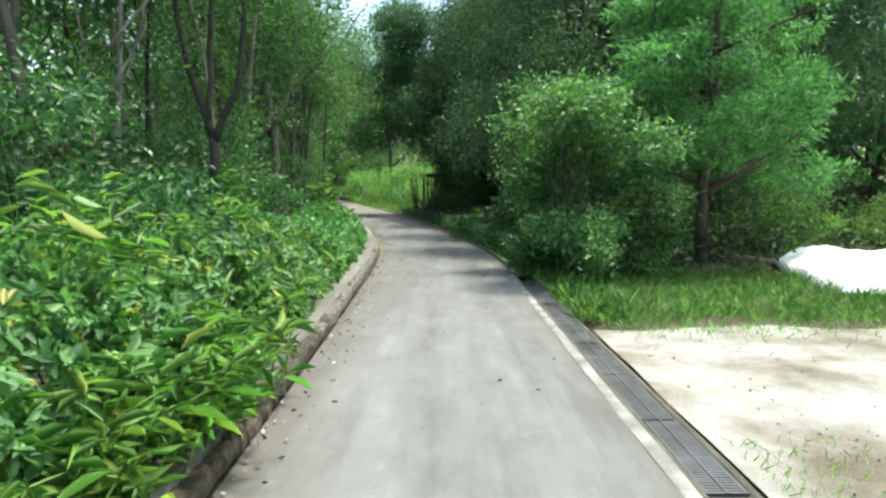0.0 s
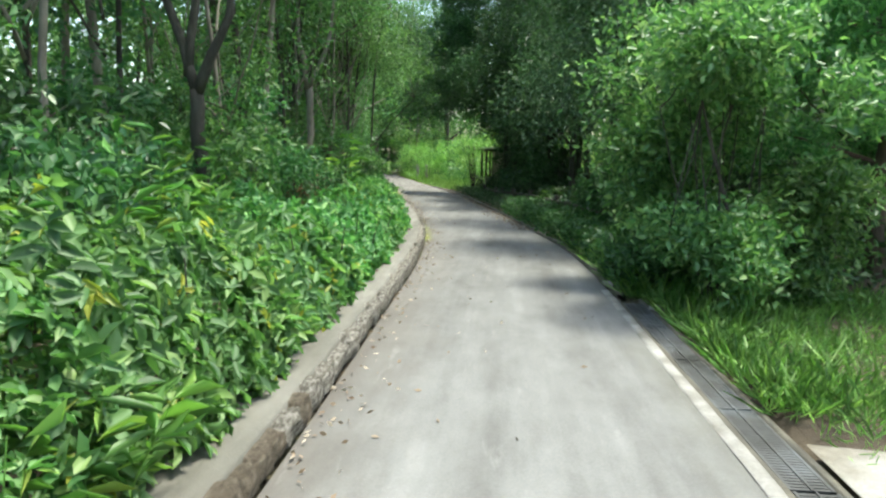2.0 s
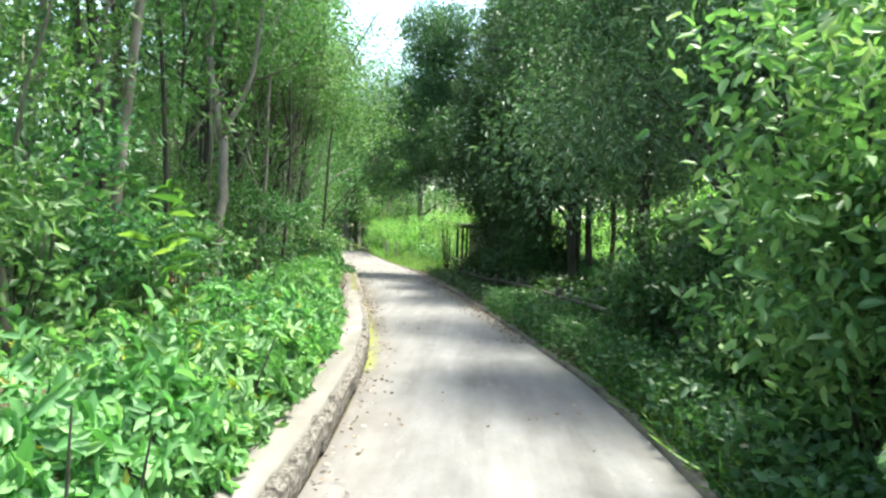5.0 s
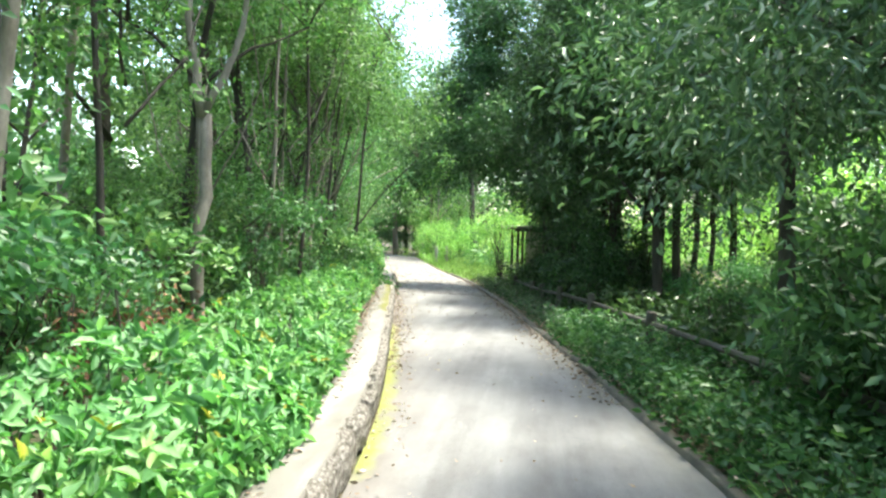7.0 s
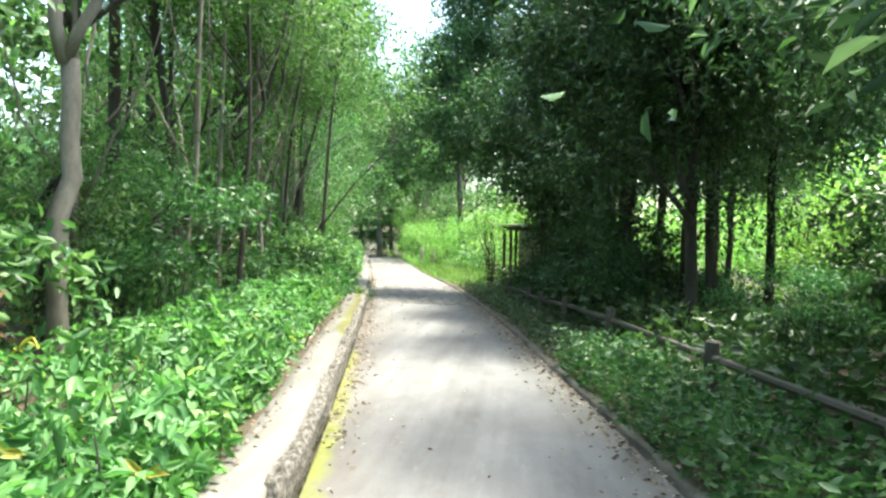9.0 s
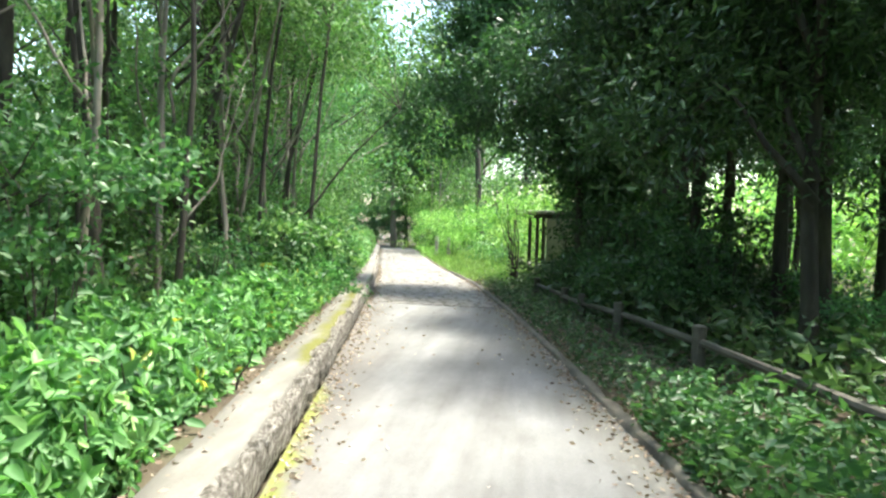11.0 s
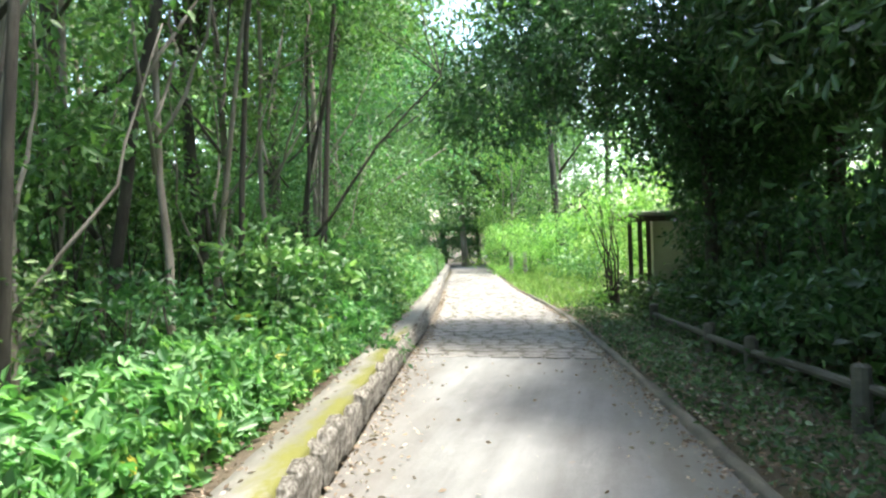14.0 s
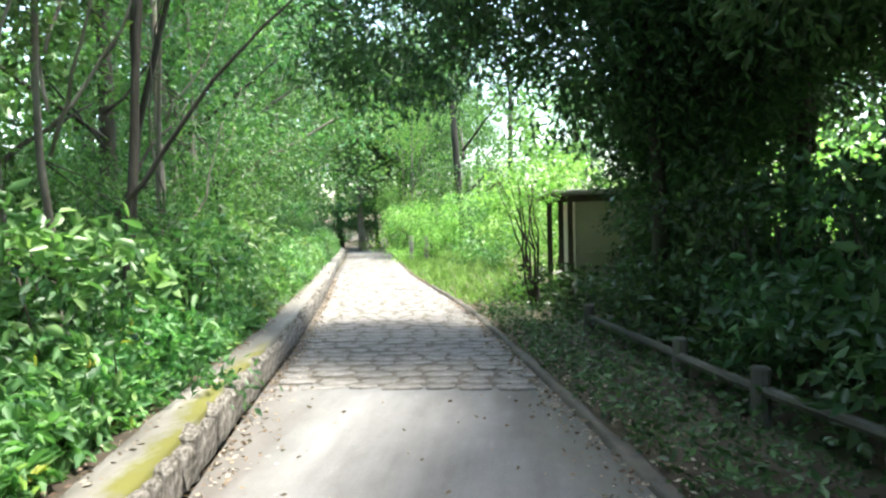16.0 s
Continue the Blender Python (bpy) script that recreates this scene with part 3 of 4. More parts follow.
# slim bare stems at the wood's edge
slim = []
for q, bark in enumerate((BARK_PALE, BARK_DARK, BARK_PALE)):
    r = np.random.default_rng(160 + q)
    st = [([(0, 0, -0.2), (r.normal(0, 0.15), r.normal(0, 0.15), 3.0), (r.normal(0, 0.5), r.normal(0, 0.5), 7.5)], 0.05, 0.02)]
    for k in range(4):
        z, w = r.uniform(1.0, 4.5), r.uniform(0, 6.28)
        st.append(([(0, 0, z), (math.cos(w) * 0.7, math.sin(w) * 0.7, z + 1.0), (math.cos(w) * 1.1, math.sin(w) * 1.1, z + 2.4)], 0.022, 0.007))
    slim.append(tree("slim_tree", "slim bare-stemmed young tree at the wood edge", st, [(0, 0, 6.8, 1.3, 1.3, 0.9), (0.5, 0.3, 5.4, 0.9, 0.9, 0.5), (-0.5, 0.2, 3.4, 0.5, 0.5, 0.3)], bark, WOOD_LEAF, 120, 20, 0.25, 0.12, 0.42, 160 + q, twigs=8, group="slim trees"))
slim_spots = [(-4.6, 8.8), (-5.2, 11.2), (-4.4, 13.2), (-6.3, 14.6), (-4.7, 17.0), (-5.7, 20.4), (-5.3, 22.0), (-5.2, 23.4), (-5.7, 24.0), (-5.6, 25.6), (-5.9, 27.0), (-6.5, 27.4), (-6.3, 28.8), (-6.9, 30.6), (-7.2, 32.2), (-7.9, 35.0), (-6.0, 23.0), (-6.8, 25.4), (-7.0, 16.4), (-6.6, 11.2), (-7.4, 9.4), (-8.5, 12.0)]
for i, (x, y) in enumerate(slim_spots):
    m = pose(x, y, 0.1, rng.uniform(-5, 5), rng.uniform(-5, 5), rng.uniform(0, 360))
    if i < 3:
        slim[i].matrix_basis = m
    else:
        copy_thing(slim[i % 3], m)

# two trees that stand by the hedge
tree("woodland_tree", "dark forked tree behind the hedge", [([(0, 0, -0.3), (0.05, 0, 1.3), (0.0, 0, 2.15)], 0.095, 0.085), ([(0, 0, 2.1), (-0.45, 0.1, 3.2), (-0.75, 0.2, 6.5)], 0.07, 0.03),
      ([(0, 0, 2.1), (0.42, 0.0, 3.0), (0.75, 0.1, 6.8)], 0.07, 0.03), ([(-0.1, 0, 2.3), (-0.1, 0.3, 4), (0.0, 0.6, 7)], 0.06, 0.03)],
     [(-0.8, 0, 6.2, 1.9, 1.9, 1.5), (1.0, 0, 6.6, 1.7, 1.9, 1.4), (0, 0.5, 7.8, 2, 2, 1.4), (0.2, 0, 4.9, 1.6, 1.3, 0.7)], BARK_DARK, WOOD_LEAF, 420, 24, 0.3, 0.13, 0.42, 21, at=(-3.7, 10.5, 0.1), twigs=20, group="woodland trees")
tree("woodland_tree", "pale smooth trunk forking into two stems", [([(0.1, 0, -0.3), (0.05, 0, 1.6), (0, 0, 3.15)], 0.10, 0.085), ([(0, 0, 3.1), (-0.22, 0, 4.5), (-0.2, 0.2, 9)], 0.07, 0.03),
      ([(0, 0, 3.1), (0.5, 0, 4.3), (1.25, 0.1, 8.6)], 0.06, 0.025)],
     [(-0.4, 0, 8.6, 1.8, 1.8, 1.4), (1.4, 0, 8.4, 1.6, 1.8, 1.4), (0.4, 0.5, 6.8, 1.9, 1.6, 0.9)], BARK_PALE, WOOD_LEAF, 330, 24, 0.3, 0.13, 0.42, 22, at=(-5.0, 19.2, 0.1), twigs=18, group="woodland trees")


# dark leaning trunks that stand in the shade behind the hedge
def leaning_tree(seed, at, lean, radius, height=8.0):
    r = np.random.default_rng(seed)
    lx, ly = lean
    mid_p, top_p = Vector((lx * 0.25, ly * 0.25, height * 0.36)), Vector((lx, ly, height))
    stems = [([(0, 0, -0.2), tuple(mid_p), tuple(top_p)], radius, radius * 0.35)]
    for q in range(5):
        k = r.uniform(0.15, 0.8)
        a = mid_p.lerp(top_p, k) if q else Vector((0, 0, height * 0.2))
        w, ln = r.uniform(0, 6.28), r.uniform(1.0, 2.4)
        b = a + Vector((math.cos(w) * ln, math.sin(w) * ln, ln * r.uniform(0.6, 1.4)))
        stems.append(([tuple(a), tuple(a.lerp(b, 0.5) + Vector((0, 0, 0.15))), tuple(b)], radius * 0.45, 0.012))
    blobs = [(top_p.x + r.normal(0, 0.9), top_p.y + r.normal(0, 0.9), height * r.uniform(0.62, 1.05), r.uniform(0.8, 1.4), r.uniform(0.8, 1.4), r.uniform(0.4, 0.8)) for _ in range(7)]
    tree("woodland_tree", "dark leaning tree in the shade of the wood", stems, blobs, BARK_DARK, WOOD_LEAF, 200, 20, 0.26, 0.12, 0.42, seed, at=at, twigs=16, group="woodland trees")


for q, (x, y, lx, ly, rad) in enumerate(((-5.8, 23.0, -1.4, 0.6, 0.10), (-6.4, 25.6, 1.6, 0.4, 0.075), (-6.8, 28.0, -1.2, 0.8, 0.09), (-7.2, 31.2, 1.3, 0.5, 0.07),
                                          (-5.4, 28.4, 0.5, 0.6, 0.06), (-5.3, 16.2, -0.9, 0.3, 0.11), (-4.6, 7.4, -1.2, 0.3, 0.10), (-6.0, 20.0, 1.0, 0.4, 0.09), (-8.0, 29.0, 0.3, 0.2, 0.12))):
    leaning_tree(500 + q, (x, y, 0.12), (lx, ly), rad)


# ---- undergrowth bushes ----
def bush(seed, name, label, radius, height, leaf, n, per, size, width, fine=False, spread=0.16, group=""):
    r = np.random.default_rng(seed)
    stems = [([(r.normal(0, 0.12), r.normal(0, 0.12), -0.2), (r.normal(0, radius * 0.4), r.normal(0, radius * 0.4), height * 0.75)], 0.014, 0.006) for _ in range(6)]
    blobs = [(r.normal(0, radius * 0.5), r.normal(0, radius * 0.5), height * r.uniform(0.12, 0.95), radius * r.uniform(0.22, 0.55), radius * r.uniform(0.22, 0.55), height * r.uniform(0.08, 0.2)) for _ in range(14)]
    return tree(name, label, stems, blobs, BARK_DARK, leaf, n, per, spread, size, width, seed, twigs=10, fine=fine, shell=0.3, group=group)


ub = [bush(41, "understory_bush", "dense dark green understory bush", 1.2, 2.4, UNDER_LEAF, 190, 16, 0.115, 0.48, group="understory bushes"),
      bush(42, "understory_bush", "leafy green understory bush under the trees", 1.0, 1.7, UNDER_LEAF, 170, 16, 0.11, 0.5, group="understory bushes"),
      bush(43, "understory_bush", "tall loose understory bush with thin leaves", 1.1, 3.2, WOOD_LEAF, 200, 16, 0.12, 0.38, group="understory bushes")]
bush_spots = [(-4.1, 6.6, 0), (-3.9, 8.4, 1), (-5.4, 7.6, 2), (-5.0, 10.2, 0), (-4.8, 12.4, 2), (-4.9, 14.0, 0), (-5.4, 16.6, 1), (-6.2, 18.4, 2), (-5.0, 21.2, 0), (-6.8, 22.6, 1), (-6.7, 24.2, 2), (-5.9, 20.4, 2), (-6.1, 21.8, 2), (-6.3, 23.4, 2), (-6.6, 25.3, 2), (-7.0, 27.4, 2), (-7.4, 30.2, 2), (-5.5, 18.8, 2), (-7.1, 26.6, 2), (-7.6, 23.4, 2), (-7.4, 29.0, 2),
              (-7.4, 28.4, 1), (-7.8, 30.0, 1), (-7.6, 32.0, 0), (-7.6, 34.0, 2), (-8.3, 36.0, 0), (-8.8, 38.5, 2), (-9.4, 41.0, 2), (-10.2, 44.0, 0), (-11.0, 47.0, 2), (-12.0, 51.0, 2), (-13.4, 56.0, 2), (-14.6, 61.0, 0)]
while len(bush_spots) < 67:
    x, y = rng.uniform(-22, -5), rng.uniform(0, 66)
    if x < left_x(y) - 3.6:
        bush_spots.append((x, y, int(rng.integers(0, 3))))
for i, (x, y, k) in enumerate(bush_spots):
    m = pose(x, y, 0.1, 0, 0, rng.uniform(0, 360))
    if i < 3:
        k = i
        ub[k].matrix_basis = m
        ob = ub[k]
    else:
        ob = copy_thing(ub[k], m)
    s = rng.uniform(0.75, 1.15) * (0.8 if k == 2 and y < 24 else 1)
    ob.scale = (s, s, s * rng.uniform(0.9, 1.15))


broad = bush(44, "broad_leaf_shrub", "broad-leaved green shrub behind the hedge", 0.85, 1.5, SHRUB_LEAF, 110, 9, 0.15, 0.5, True, 0.14, group="broad-leaved shrubs")
broad.matrix_basis = pose(-5.6, 27.0, 0.2)
for x, y, sc in ((-4.9, 15.0, 1.25), (-4.4, 13.2, 1.1), (-5.6, 30.2, 0.9), (-5.2, 17.6, 1.0), (-4.2, 11.4, 1.0), (-6.6, 33.6, 1.1)):
    ob = copy_thing(broad, pose(x, y, 0.2, 0, 0, rng.uniform(0, 360)))
    ob.scale = (sc, sc, sc)


# ---- evergreens beside the lane ----
def evergreen(seed, at, height, reach, low, n, over=(-1, 0), label="dense dark evergreen tree overhanging the lane", leaf=DARK_LEAF, size=0.19):
    r = np.random.default_rng(seed)
    stems = [([(0, 0, -0.3), (r.normal(0, 0.15), r.normal(0, 0.15), height * 0.45), (r.normal(0, 0.3), r.normal(0, 0.3), height * 0.95)], 0.11, 0.035)]
    blobs = []
    for q in range(16):
        k = r.uniform(0, 1)
        w = r.uniform(0, 6.28)
        z = low + (height - low) * k
        o = reach * (0.75 - 0.5 * k) * r.uniform(0.3, 1)
        x, y = math.cos(w) * o + over[0] * reach * 0.25, math.sin(w) * o + over[1] * reach * 0.25
        blobs.append((x, y, z, reach * r.uniform(0.35, 0.5), reach * r.uniform(0.35, 0.5), (height - low) * r.uniform(0.12, 0.2)))
        if q % 3 == 0:
            stems.append(([(0, 0, max(0.8, z * 0.6)), (x * 0.6, y * 0.6, z)], 0.06, 0.015))
    return tree("evergreen_tree", label, stems, blobs, BARK_DARK, leaf, n, 20, 0.2, size, 0.34, seed, at=at, twigs=24, droop=0.35, fine=True, shell=0.25, group="evergreens along the lane")


ev = [evergreen(61, (2.9, 14.6, 0), 7.5, 2.5, 1.3, 1150, label="dense evergreen tree with a grey-green lit sheen beside the lane", leaf=SHEEN_LEAF, size=0.085), evergreen(62, (2.6, 18.4, 0), 8.5, 2.8, 2.2, 1400, (-1.0, 0), size=0.085), evergreen(63, (2.1, 23.6, 0), 9.0, 2.8, 2.2, 800, (-1.0, 0), size=0.11),
      evergreen(64, (1.8, 27.2, 0), 8.5, 2.8, 0.9, 1500, size=0.13), evergreen(65, (0.2, 31.4, 0), 9.5, 3.3, 2.7, 2400, (-2.1, 0.1), size=0.125)]
# copies at (5.6, 16.2) and (6.0, 19.6) are added to shade the bushes there
for i, (x, y, k) in enumerate([(2.6, 25.9, 3), (3.0, 29.8, 3), (4.6, 27.4, 3), (2.6, 33.6, 3), (4.8, 32.0, 3), (2.0, 29.3, 3), (2.8, 25.0, 3), (5.6, 13.6, 0), (8.8, 15.8, 1), (11.5, 17.5, 2), (15, 18, 0), (19, 18.5, 1),
                               (5.6, 16.2, 3), (6.0, 19.6, 3), (2.0, 31.4, 3), (6.0, 34.6, 3)]):
    ob = copy_thing(ev[k], pose(x, y, 0, 0, 0, rng.uniform(0, 360)))
# a lower tree against the shed, and dark trees where the lane goes into the far wood
for x, y, k, sc in ((1.25, 34.1, 3, 0.55), (1.35, 32.9, 3, 0.6), (2.6, 35.0, 3, 0.8), (-9.0, 66.5, 3, 1.5), (-17.2, 65.0, 3, 1.6), (-12.8, 74.5, 3, 1.8), (-7.0, 71.0, 3, 1.7)):
    ob = copy_thing(ev[k], pose(x, y, 0, 0, 0, rng.uniform(-20, 20)))
    ob.scale = (sc, sc, sc)

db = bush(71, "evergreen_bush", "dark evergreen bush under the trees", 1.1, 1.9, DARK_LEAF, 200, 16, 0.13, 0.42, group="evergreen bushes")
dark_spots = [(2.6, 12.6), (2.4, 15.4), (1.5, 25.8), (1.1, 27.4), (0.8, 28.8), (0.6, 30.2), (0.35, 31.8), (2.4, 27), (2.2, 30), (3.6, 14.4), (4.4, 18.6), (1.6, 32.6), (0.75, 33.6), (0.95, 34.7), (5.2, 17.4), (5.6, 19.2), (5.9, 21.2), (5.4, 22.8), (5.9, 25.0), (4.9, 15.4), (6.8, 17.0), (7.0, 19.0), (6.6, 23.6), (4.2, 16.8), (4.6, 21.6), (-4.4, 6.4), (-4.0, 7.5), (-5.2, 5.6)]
for i, (x, y) in enumerate(dark_spots):
    m = pose(x, y, 0, 0, 0, rng.uniform(0, 360))
    ob = db if i == 0 else copy_thing(db, m)
    if i == 0:
        ob.matrix_basis = m
    s = rng.uniform(0.8, 1.15) * (1.25 if x > 4.5 else 1)
    ob.scale = (s, s, s)

for x, y, k in ((2.2, 13.4, 1), (2.5, 16.4, 1), (3.4, 17.8, 0), (2.4, 20.6, 1), (3.3, 22.2, 0), (4.6, 19.6, 0), (4.4, 24.4, 0), (2.6, 24.2, 1), (5.6, 16.4, 0), (6.0, 22.6, 0), (6.2, 18.2, 0), (3.0, 26.2, 1), (-5.4, 27.6, 1), (-4.1, 15.4, 1), (-5.6, 24.9, 1), (-10.2, 70.2, 0), (-12.4, 69.4, 0), (-14.6, 69.8, 0), (-8.0, 69.0, 0), (-11.4, 73.0, 2), (-13.6, 74.0, 2), (-16.5, 72.0, 0), (-5.6, 68.0, 0)):
    ob = copy_thing(ub[k], pose(x, y, 0, 0, 0, rng.uniform(0, 360)))
    s = 1.5 if y > 40 else 0.85 if x < 0 else rng.uniform(0.5, 0.8)
    ob.scale = (s, s, s)

# roadside shrub and pine
for sd, at, rad, h, n in ((81, (2.05, 9.7, 0), 1.05, 2.8, 460), (82, (2.15, 11.4, 0), 1.15, 3.2, 460), (83, (3.0, 10.4, 0), 0.9, 1.5, 240)):
    b = bush(sd, "roadside_shrub", "leafy roadside shrub with pale shoot tips", rad, h, SHRUB_LEAF, n, 24, 0.095, 0.5, True, 0.14)
    b.location = at


def pine(at, seed):
    r = np.random.default_rng(seed)
    stems = [([(0, 0, -0.2), (-0.05, 0, 1.5), (0.1, 0, 3.2), (0.2, 0, 6.2)], 0.13, 0.04), ([(0, 0, 1.3), (0.7, -0.1, 1.8), (1.7, -0.2, 2.6)], 0.07, 0.02), ([(0, 0, 1.9), (-0.9, -0.2, 2.6), (-1.6, -0.2, 3.2)], 0.06, 0.02)]
    blobs = []
    for z, reach, q in ((2.0, 1.7, 4), (2.7, 2.4, 7), (3.5, 2.6, 8), (4.4, 2.3, 7), (5.3, 1.8, 6), (6.2, 1.0, 4)):
        for k in range(q):
            w = 6.28 * k / q + r.uniform(-0.4, 0.4)
            o = reach * r.uniform(0.35, 0.9)
            blobs.append((math.cos(w) * o + 0.1, math.sin(w) * o, z + r.normal(0, 0.2), 0.75, 0.75, 0.35))
            if k % 2 == 0:
                stems.append(([(0.08, 0, z - 0.5), (math.cos(w) * o, math.sin(w) * o, z)], 0.04, 0.012))
    return tree("pine_tree", "young pine with bright green needle tufts", stems, blobs, BARK_PINE, PINE_LEAF, 1150, 34, 0.10, 0.16, 0.2, seed, at=at, twigs=60, droop=-0.15, shell=0.4)


pine((4.85, 11.9, 0), 91)

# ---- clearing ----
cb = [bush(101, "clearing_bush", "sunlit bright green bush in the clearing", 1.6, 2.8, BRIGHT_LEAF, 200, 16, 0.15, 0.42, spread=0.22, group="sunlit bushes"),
      bush(102, "clearing_bush", "rounded mid-green bush in the clearing", 1.5, 3.0, SHRUB_LEAF, 230, 16, 0.15, 0.45, spread=0.2, group="sunlit bushes")]
clear_spots = [(-2.6, 46.0, 1), (-0.3, 43.5, 0), (1.8, 41.0, 0), (-5.4, 51.0, 0), (-6.6, 54.5, 0), (1.2, 47.5, 0), (4.0, 44.5, 0), (-3.2, 51.0, 0), (-1.0, 55.0, 0), (3.8, 51.0, 0), (6.8, 46.0, 0), (-7.8, 61.0, 0), (-4.5, 60.0, 1), (0, 61, 0),
               (5, 58, 0), (9, 53, 0), (7.2, 20.5, 1), (8.0, 23.5, 1), (7.5, 26.5, 1), (9.5, 21.5, 1), (10.5, 25.5, 1), (7.2, 30.0, 0), (9.5, 29.5, 0), (12.5, 23.0, 1), (8.8, 33.5, 0), (12, 33, 0), (7.8, 15.0, 0), (9.8, 13.6, 0), (12.0, 14.6, 0), (10.9, 16.2, 1), (14.5, 14.5, 0), (7.2, 13.9, 0)]
for i, (x, y, k) in enumerate(clear_spots):
    m = pose(x, y, 0, 0, 0, rng.uniform(0, 360))
    if i < 2:
        k = 1 - i
        ob = cb[k]
        ob.matrix_basis = m
    else:
        ob = copy_thing(cb[k], m)
    s = rng.uniform(0.8, 1.2) * (0.65 if y < 17 else 1)
    ob.scale = (s, s, s)
tall = [wood_tree(16, 9, (0.03, 0.0), 0.3, BARK_PALE, BRIGHT_LEAF, 0.25, "clearing_tree", "tall sunlit light green tree at the clearing"),
        wood_tree(17, 12, (0.0, 0.02), 0.35, BARK_DARK, WOOD_LEAF, 0.3, "clearing_tree", "tall green tree behind the clearing")]
for i, (x, y, k) in enumerate([(-8.4, 62.0, 0), (-4.0, 64.0, 1), (0, 66, 0), (-7.2, 57.0, 0), (3, 63, 1), (16, 28, 1), (17, 23, 1), (14, 36, 0), (20, 19, 1), (22, 26, 1), (20, 36, 1),]):
    m = pose(x, y, 0, 0, 0, rng.uniform(0, 360))
    if i < 2:
        tall[i].matrix_basis = m
    else:
        copy_thing(tall[k], m)

# tall canopy trees that close the lane ahead
def canopy_tree(seed, height, reach, low, leaf, bark):
    r = np.random.default_rng(seed)
    stems = [([(0, 0, -0.3), (r.normal(0, 0.2), r.normal(0, 0.2), height * 0.5), (r.normal(0, 0.5), r.normal(0, 0.5), height * 0.95)], 0.17, 0.05)]
    blobs = []
    for q in range(18):
        k = r.uniform(0, 1)
        w = r.uniform(0, 6.28)
        z = low + (height - low) * k
        o = reach * (0.95 - 0.5 * k * k) * r.uniform(0.2, 1)
        x, y = math.cos(w) * o, math.sin(w) * o
        blobs.append((x, y, z, reach * r.uniform(0.22, 0.45), reach * r.uniform(0.22, 0.45), r.uniform(0.5, 1.1)))
        if q % 3 == 0:
            stems.append(([(0, 0, z * 0.7), (x * 0.7, y * 0.7, z)], 0.06, 0.015))
    return tree("canopy_tree", "tall broad-leaved tree arching over the lane", stems, blobs, bark, leaf, 420, 20, 0.26, 0.145, 0.45, seed, twigs=16, droop=0.25, group="canopy trees")


canopy = [canopy_tree(141, 13, 3.6, 3.0, WOOD_LEAF, BARK_DARK), canopy_tree(142, 15, 4.0, 2.0, WOOD_LEAF, BARK_DARK), canopy_tree(143, 12, 3.4, 2.5, UNDER_LEAF, BARK_PALE)]
for i, (x, y) in enumerate([(-9.4, 28.5), (-9.2, 34.0), (-10.0, 39.5), (-11.4, 45.0), (-13.0, 50.5), (-14.8, 56.5), (-16.6, 62.0), (-8.4, 22.0), (-12.5, 68.0), (-9.5, 69.0), (-15.5, 73.0), (-11.0, 77.0), (-6.0, 68.5), (-2.0, 70.0),
                            (-19.0, 80.0), (-14.0, 86.0), (-8.0, 82.0), (3.0, 70.0), (-13.5, 3.0), (-14.5, 8.0), (-13.0, 33.0), (-17.0, 44.0), (10.0, 66.0), (17.0, 44.0), (15.0, 30.0), (16.0, 19.5), (10.5, 20.0), (-4.4, 58.0), (-15.0, 52.5), (-10.4, 43.6), (-9.4, 37.5)]):
    m = pose(x, y, 0, 0, 0, rng.uniform(0, 360))
    ob = canopy[i] if i < 3 else copy_thing(canopy[i % 3], m)
    ob.matrix_basis = m
    s = 1.45 if y > 42 and x < 0 else 1.0
    ob.scale = (s, s, s)
# tall unseen trees added behind the start of the walk to shade lane and gravel
copy_thing(canopy[0], pose(8.6, -1.5, 0, 0, 0, 40))
copy_thing(canopy[2], pose(5.5, -9.0, 0, 0, 0, 90))
copy_thing(canopy[1], pose(-6.0, -5.0, 0, 0, 0, 200))

# far woods all round
def far_woods():
    r = np.random.default_rng(77)
    lines = (((-28, -25), (-30, 60)), ((-30, 60), (-42, 112)), ((-46, 108), (34, 104)), ((28, 104), (27, -25)), ((-30, -26), (30, -26)))
    pts = []
    for (xa, ya), (xb, yb) in lines:
        length = math.hypot(xb - xa, yb - ya)
        for _ in range(int(length * 17)):
            k = r.uniform()
            x, y = xa + (xb - xa) * k, ya + (yb - ya) * k
            top = (19 if ya > 90 else 14) + 4 * noise.noise((x * 0.13, y * 0.13, 0))
            c = np.array((x + r.normal(0, 1.8), y + r.normal(0, 1.8), r.uniform(0, 1) ** 0.9 * top))
            pts.append(c + r.normal(0, 0.7, (9, 3)))
    pts = np.concatenate(pts)
    pts[:, 2] = np.maximum(pts[:, 2], 0.1)
    return leaf_mesh("far_woods", pts, r.normal(0, 1, (len(pts), 3)), r.uniform(0.55, 1.1, len(pts)), 0.6, WOOD_LEAF, False, 0.1, r)


tagged(part("far_woods", far_woods(), WOOD_LEAF), "dense green woods in the distance", "woods", kind="stuff")

